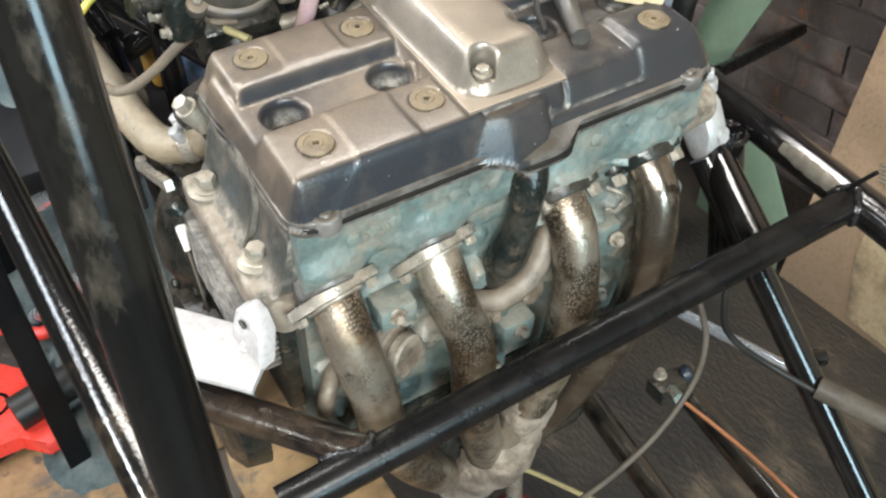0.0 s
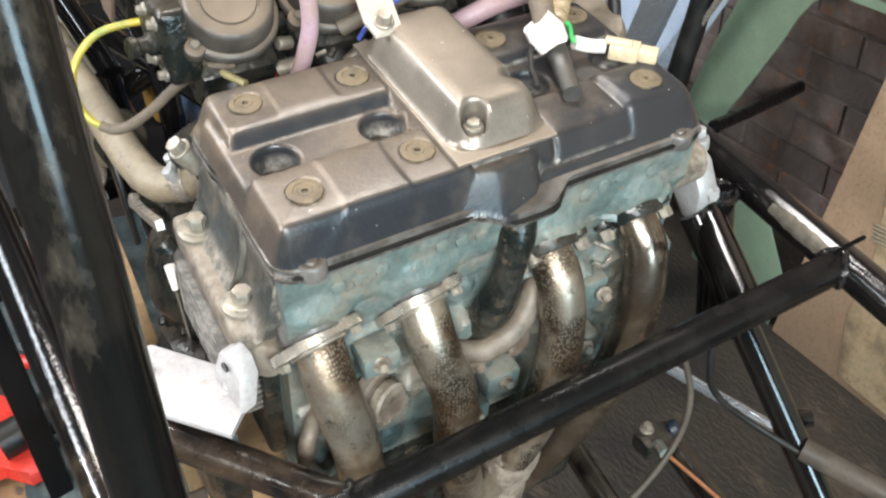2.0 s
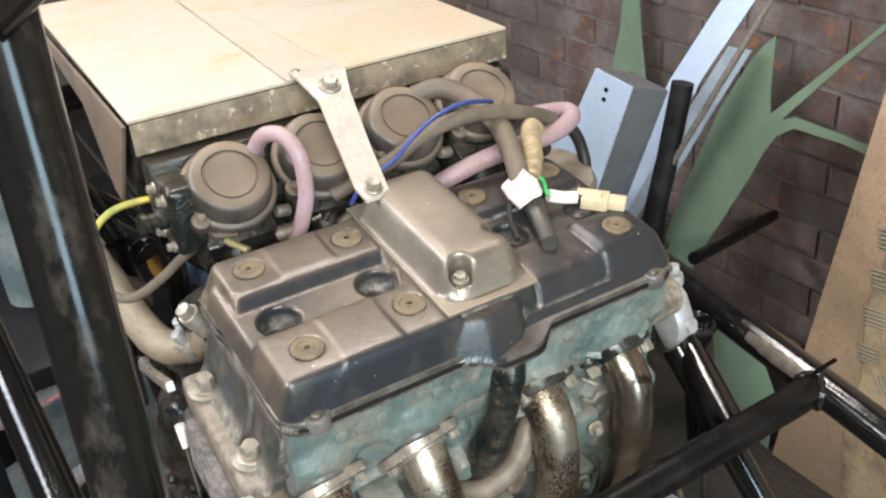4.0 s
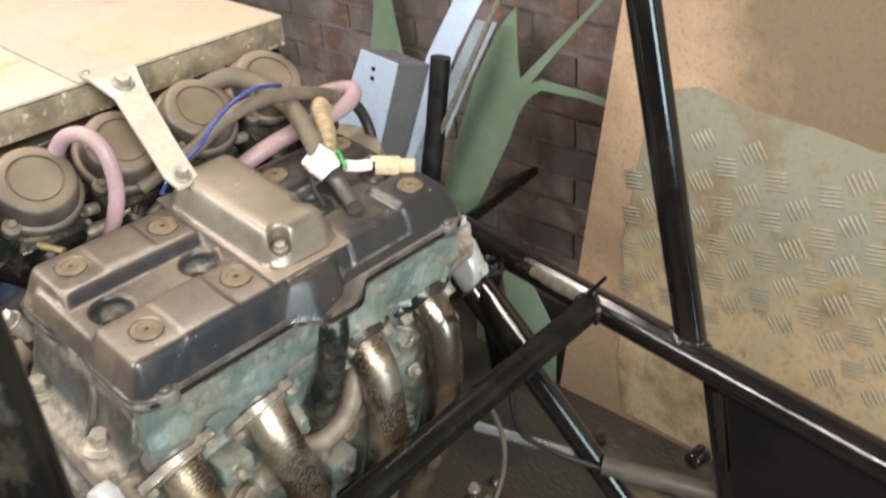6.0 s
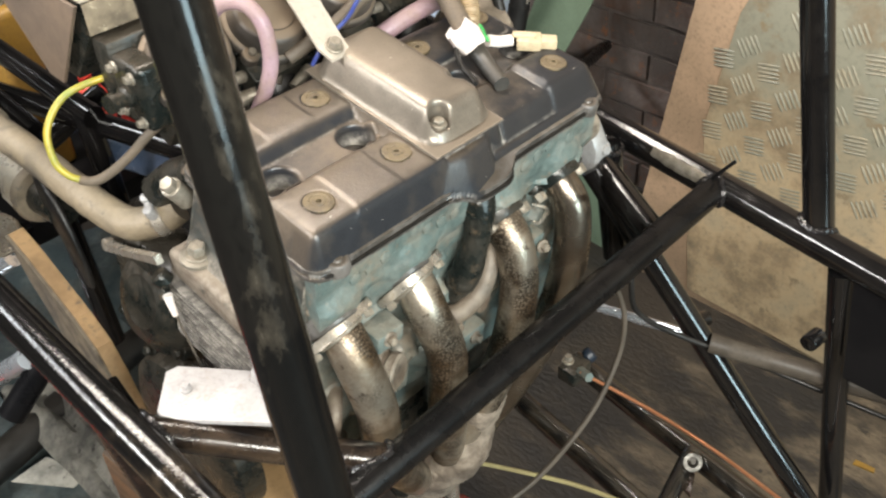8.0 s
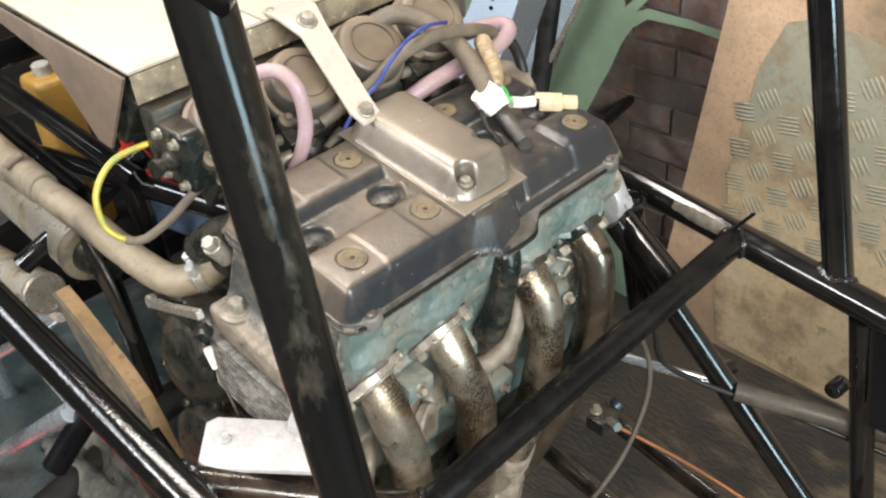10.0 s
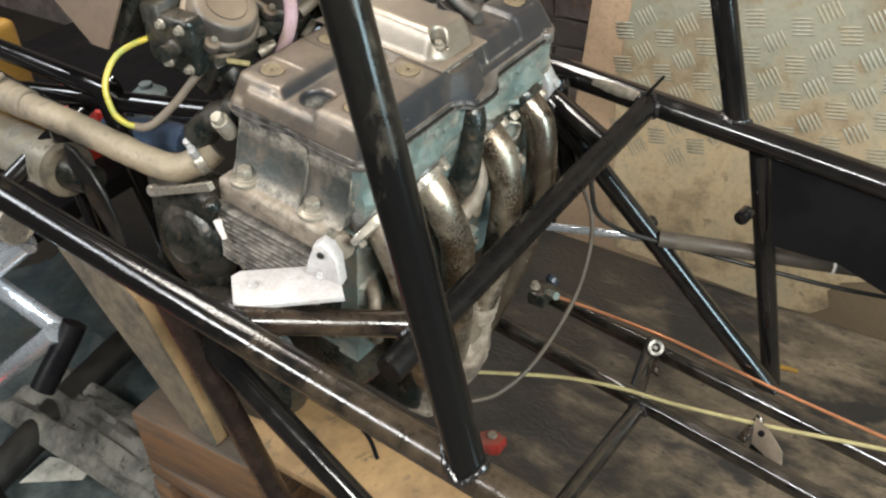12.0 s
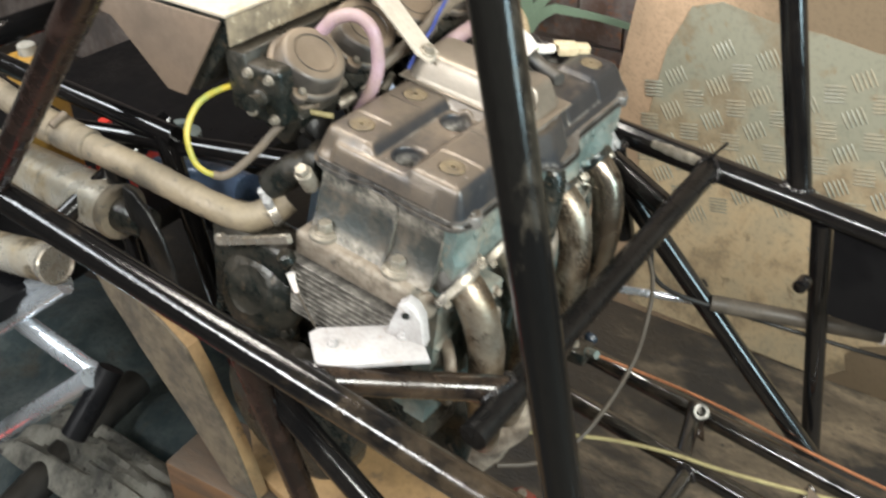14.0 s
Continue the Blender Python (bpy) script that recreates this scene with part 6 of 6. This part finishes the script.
part("shell", sweep(bmesh.new(), [a.lerp(b, k / 6) for k in range(7)], 0.0295, 28), M_CAN, CAN2)
part("end_ring", lathe(bmesh.new(), b - d * 0.002, d, [(0, 0.031), (0.008, 0.031), (0.010, 0.028), (0.004, 0.0265)], 28), M_STEEL, CAN2, "bright rolled end ring")
bm = prism(bmesh.new(), [(0.165 + 0.05 * (y - 0.9), y, z) for y, z in ((0.945, 0.835), (0.925, 0.832), (0.900, 0.810), (0.882, 0.778), (0.872, 0.738), (0.872, 0.700), (0.885, 0.695), (0.905, 0.725), (0.930, 0.765), (0.950, 0.805))], (1, 0, 0.2), 0.007, 0.0025)
solo("curved_guard", bm, M_RUBBER, "curved dusty black plastic guard behind the rail", "guard")
# chrome stand
STAND = thing("chrome_stand", "chromed tubular stand with a black rubber foot", "stand", pose(0.148, 1.108, 0.0))
W = STAND.matrix_world.inverted()
for p0, p1 in (((0.120, 1.030, 0.509), (0.123, 1.600, 0.590)), ((0.100, 1.020, 0.532), (-0.020, 1.640, 0.0)), ((0.160, 1.130, 0.613), (0.000, 1.412, 0.393)), ((0.123, 1.600, 0.590), (0.16, 1.75, 0.0)), ((0.160, 1.130, 0.613), (0.123, 1.300, 0.548))):
    part("tube", rod(W @ Vector(p0), W @ Vector(p1), 0.0155, 24), M_CHROME, STAND)
part("rubber_foot", sweep(bmesh.new(), [W @ Vector(p) for p in ((0.128, 1.012, 0.532), (0.112, 1.014, 0.514), (0.080, 1.018, 0.485), (0.050, 1.022, 0.456))], 0.0185, 20), M_BLACKP, STAND, "black rubber foot")
# cloths and clutter on the floor


def rag(name, cx, cy, sx, sy, z, material, label, seed, top=0.05):
    bm = bmesh.new()
    n = 22
    g = []
    for i in range(n):
        row = []
        for j in range(n):
            a, b = i / (n - 1) - 0.5, j / (n - 1) - 0.5
            h = noise.noise(Vector((a * 5 + seed, b * 5, seed))) + 0.5 * noise.noise(Vector((a * 11, b * 11 + seed, 3)))
            edge = max(0.0, 1 - (2 * max(abs(a), abs(b))) ** 4)
            row.append(bm.verts.new((cx + a * sx * (1 + 0.2 * noise.noise(Vector((b * 4, seed, 0)))), cy + b * sy * (1 + 0.2 * noise.noise(Vector((a * 4, seed, 5)))), z + max(0.002, top * edge * (0.55 + 0.6 * h)))))
        g.append(row)
    for i in range(n - 1):
        for j in range(n - 1):
            bm.faces.new((g[i][j], g[i + 1][j], g[i + 1][j + 1], g[i][j + 1]))
    r = bmesh.ops.solidify(bm, geom=bm.faces[:], thickness=0.003)
    return solo(name, bm, material, label, "cloth")


rag("blue_cloth", 0.32, 1.55, 0.75, 0.9, 0.0, M_TEALRAG, "crumpled dark blue-grey cloth spread on the floor", 3.3, 0.09)
rag("pale_cloth", 0.20, 1.22, 0.16, 0.50, 0.10, M_CLOTH, "long pale grey cloth strip lying on the blue cloth", 7.1, 0.05)
bm = prism(bmesh.new(), [(-0.38, 0.82, 0.0005), (0.16, 0.78, 0.0005), (0.175, 1.10, 0.0005), (0.05, 1.215, 0.0005), (-0.11, 1.30, 0.0005), (-0.38, 1.22, 0.0005)], (0, 0, 1), 0.005, 0.001)
solo("cardboard_sheet", bm, M_CARD, "flattened brown cardboard lying on the floor, stained", "cardboard")
bm = prism(bmesh.new(), [(0.056, 1.178, 0.0075), (0.078, 1.190, 0.0080), (0.104, 1.183, 0.0090), (0.115, 1.150, 0.0085), (0.124, 1.130, 0.0075), (0.088, 1.110, 0.0075), (0.066, 1.140, 0.0080)], (0, 0, 1), 0.0012)
solo("paper_scrap", bm, M_CONN, "torn cream paper scrap on the cardboard", "paper", smooth=False)
bm = prism(bmesh.new(), [(0.041, 1.267, 0.096), (0.109, 1.268, 0.100), (0.148, 1.187, 0.090), (0.112, 1.180, 0.088)], (0, 0, 1), 0.0012)
solo("paper_scrap", bm, M_CLOTH, "pale folded paper scrap on the blue cloth", "paper", smooth=False)
bm = lathe(bmesh.new(), (0.245, 0.945, 0.001), (0, 0, 1), [(0, 0.036), (0.010, 0.036), (0.013, 0.033), (0.013, 0.027), (0.010, 0.026)], 28)
solo("plastic_dish", bm, M_CLOTH, "round pale plastic dish on the floor", "dish")
bm = sweep(bmesh.new(), spline([(-0.10, 1.300, 0.085), (0.142, 1.350, 0.095), (0.27, 1.378, 0.10), (0.40, 1.403, 0.10)], 6), 0.033, 22)
solo("plastic_pipe", bm, M_RUBBER, "dark grey plastic pipe lying on the blue cloth", "pipe")
# red tool and a screwdriver
RED = thing("red_tool", "red metal tool with an oval hole lying on the floor", "tool", pose(-0.045, 1.36, 0.025, 0, 0, -20))
bm = prism(bmesh.new(), [(-0.10, 0.10, 0.0), (-0.02, 0.055, 0.0), (0.055, -0.11, 0.0), (0.02, -0.13, 0.0), (-0.03, -0.095, 0.0), (-0.10, -0.13, 0.0), (-0.18, -0.02, 0.0), (-0.17, 0.07, 0.0)], (0, 0, 1), 0.030, 0.005)
part("body", bm, M_RED, RED)
part("oval_hole", lathe(bmesh.new(), (-0.09, -0.015, 0.029), (0, 0, 1), [(0, 0.032), (0.003, 0.032), (0.003, 0.026), (0.0005, 0.025)], 24), M_BLACKP, RED)
bm = sweep(bmesh.new(), spline([(-0.20, 0.22, 0.02), (-0.10, 0.20, 0.02), (-0.03, 0.17, 0.02), (0.00, 0.21, 0.02)], 8), 0.014, 12)
part("grip", bm, M_RED, RED)
DRV = thing("screwdriver", "black screwdriver with a red collar on the floor", "screwdriver", pose(0.07, 1.28, 0.02, 0, 0, 12))
part("grip", sweep(bmesh.new(), [(-0.14, 0, 0), (-0.12, 0, 0), (-0.05, 0, 0), (-0.01, 0, 0)], lambda t: 0.013 + 0.004 * math.sin(t * 3), 12), M_RUBBER, DRV)
part("collar", rod((-0.012, 0, 0), (0.02, 0, 0), 0.012, 12), M_RED, DRV)
part("shaft", rod((0.02, 0, 0), (0.12, 0, 0), 0.004, 10), M_STEEL, DRV)
solo("yellow_scrap", prism(bmesh.new(), [(1.140, 0.235, 0.0005), (1.152, 0.235, 0.0005), (1.156, 0.200, 0.0005), (1.146, 0.198, 0.0005)], (0, 0, 1), 0.003), M_YELLOWP, "small yellow plastic scrap on the floor", "scrap")
# jugs and boxes behind the air box
JUG = thing("yellow_jug", "yellow plastic jug with a white cap behind the frame", "jug", pose(0.34, 1.40, 0.0))
part("body", block(bmesh.new(), (-0.050, -0.10, 0.60), (0.012, -0.03, 0.870), 0.012, 3), M_YELLOWP, JUG)
part("cap", lathe(bmesh.new(), (-0.02, -0.065, 0.869), (0, 0, 1), [(0, 0.014), (0.016, 0.014), (0.018, 0.012)], 18), M_CLOTH, JUG)
SH = thing("low_shelf", "dark low steel shelf behind the buggy, full of bottles", "shelf", pose(0.30, 1.45, 0.0))
part("board", block(bmesh.new(), (-0.35, -0.26, 0.565), (0.75, 0.40, 0.60), 0.003), M_BLACKP, SH)
for x in (-0.33, 0.72):
    for y in (-0.24, 0.38):
        part("leg", block(bmesh.new(), (x - 0.02, y - 0.02, 0.0), (x + 0.02, y + 0.02, 0.565), 0.003), M_BLACKP, SH)
for x, y, h, r, m, lab in ((0.40, 1.30, 0.135, 0.030, M_RED, "orange-red plastic bottle on the shelf"), (0.475, 1.32, 0.075, 0.026, M_RED, "orange-red plastic bottle on the shelf"), (0.55, 1.30, 0.07, 0.035, M_TEALRAG, "dark teal plastic jug on the shelf"), (0.12, 1.42, 0.28, 0.045, M_TEALRAG, "dark teal bottle on the shelf"), (0.20, 1.50, 0.32, 0.05, M_CLOTH, "pale plastic bottle on the shelf")):
    bm = lathe(bmesh.new(), (x, y, 0.6), (0, 0, 1), [(0, r), (h * 0.7, r), (h * 0.85, r * 0.6), (h * 0.88, r * 0.35), (h, r * 0.35)], 20)
    solo("bottle", bm, m, lab, "bottle", "bottles on the shelf")
bm = sweep(bmesh.new(), spline([(0.30, 0.86, 0.79), (0.32, 0.95, 0.77), (0.30, 1.05, 0.76)], 8), 0.024, 18)
solo("reservoir", bm, M_RESV, "blue-grey plastic reservoir behind the engine", "reservoir")

# ---- bricks of the wall ----
BR = []
for n in range(3):
    bm = block(bmesh.new(), (0, -0.119, -0.0315), (0.014, 0.119, 0.0315), 0.0)
    for v in bm.verts:
        v.co += Vector((0.0, 0.004, 0.003)) * noise.noise(v.co * 40 + Vector((n, 0, 0)))
    me = bpy.data.meshes.new("brick")
    bmesh.ops.recalc_face_normals(bm, faces=bm.faces)
    bm.to_mesh(me)
    bm.free()
    me.materials.append(M_BRICK)
    BR.append(me)
rnd = random.Random(11)
for j in range(17):
    for i in range(8):
        y = 0.66 + i * 0.250 + (0.125 if j % 2 else 0)
        b = new("brick", BR[rnd.randrange(3)])
        b.location = (1.600 - rnd.uniform(0, 0.005), y, 0.040 + j * 0.0755)
        b.rotation_euler = (rnd.uniform(-0.006, 0.006), 0, rnd.uniform(-0.01, 0.01))
        b.parent = WALL_E
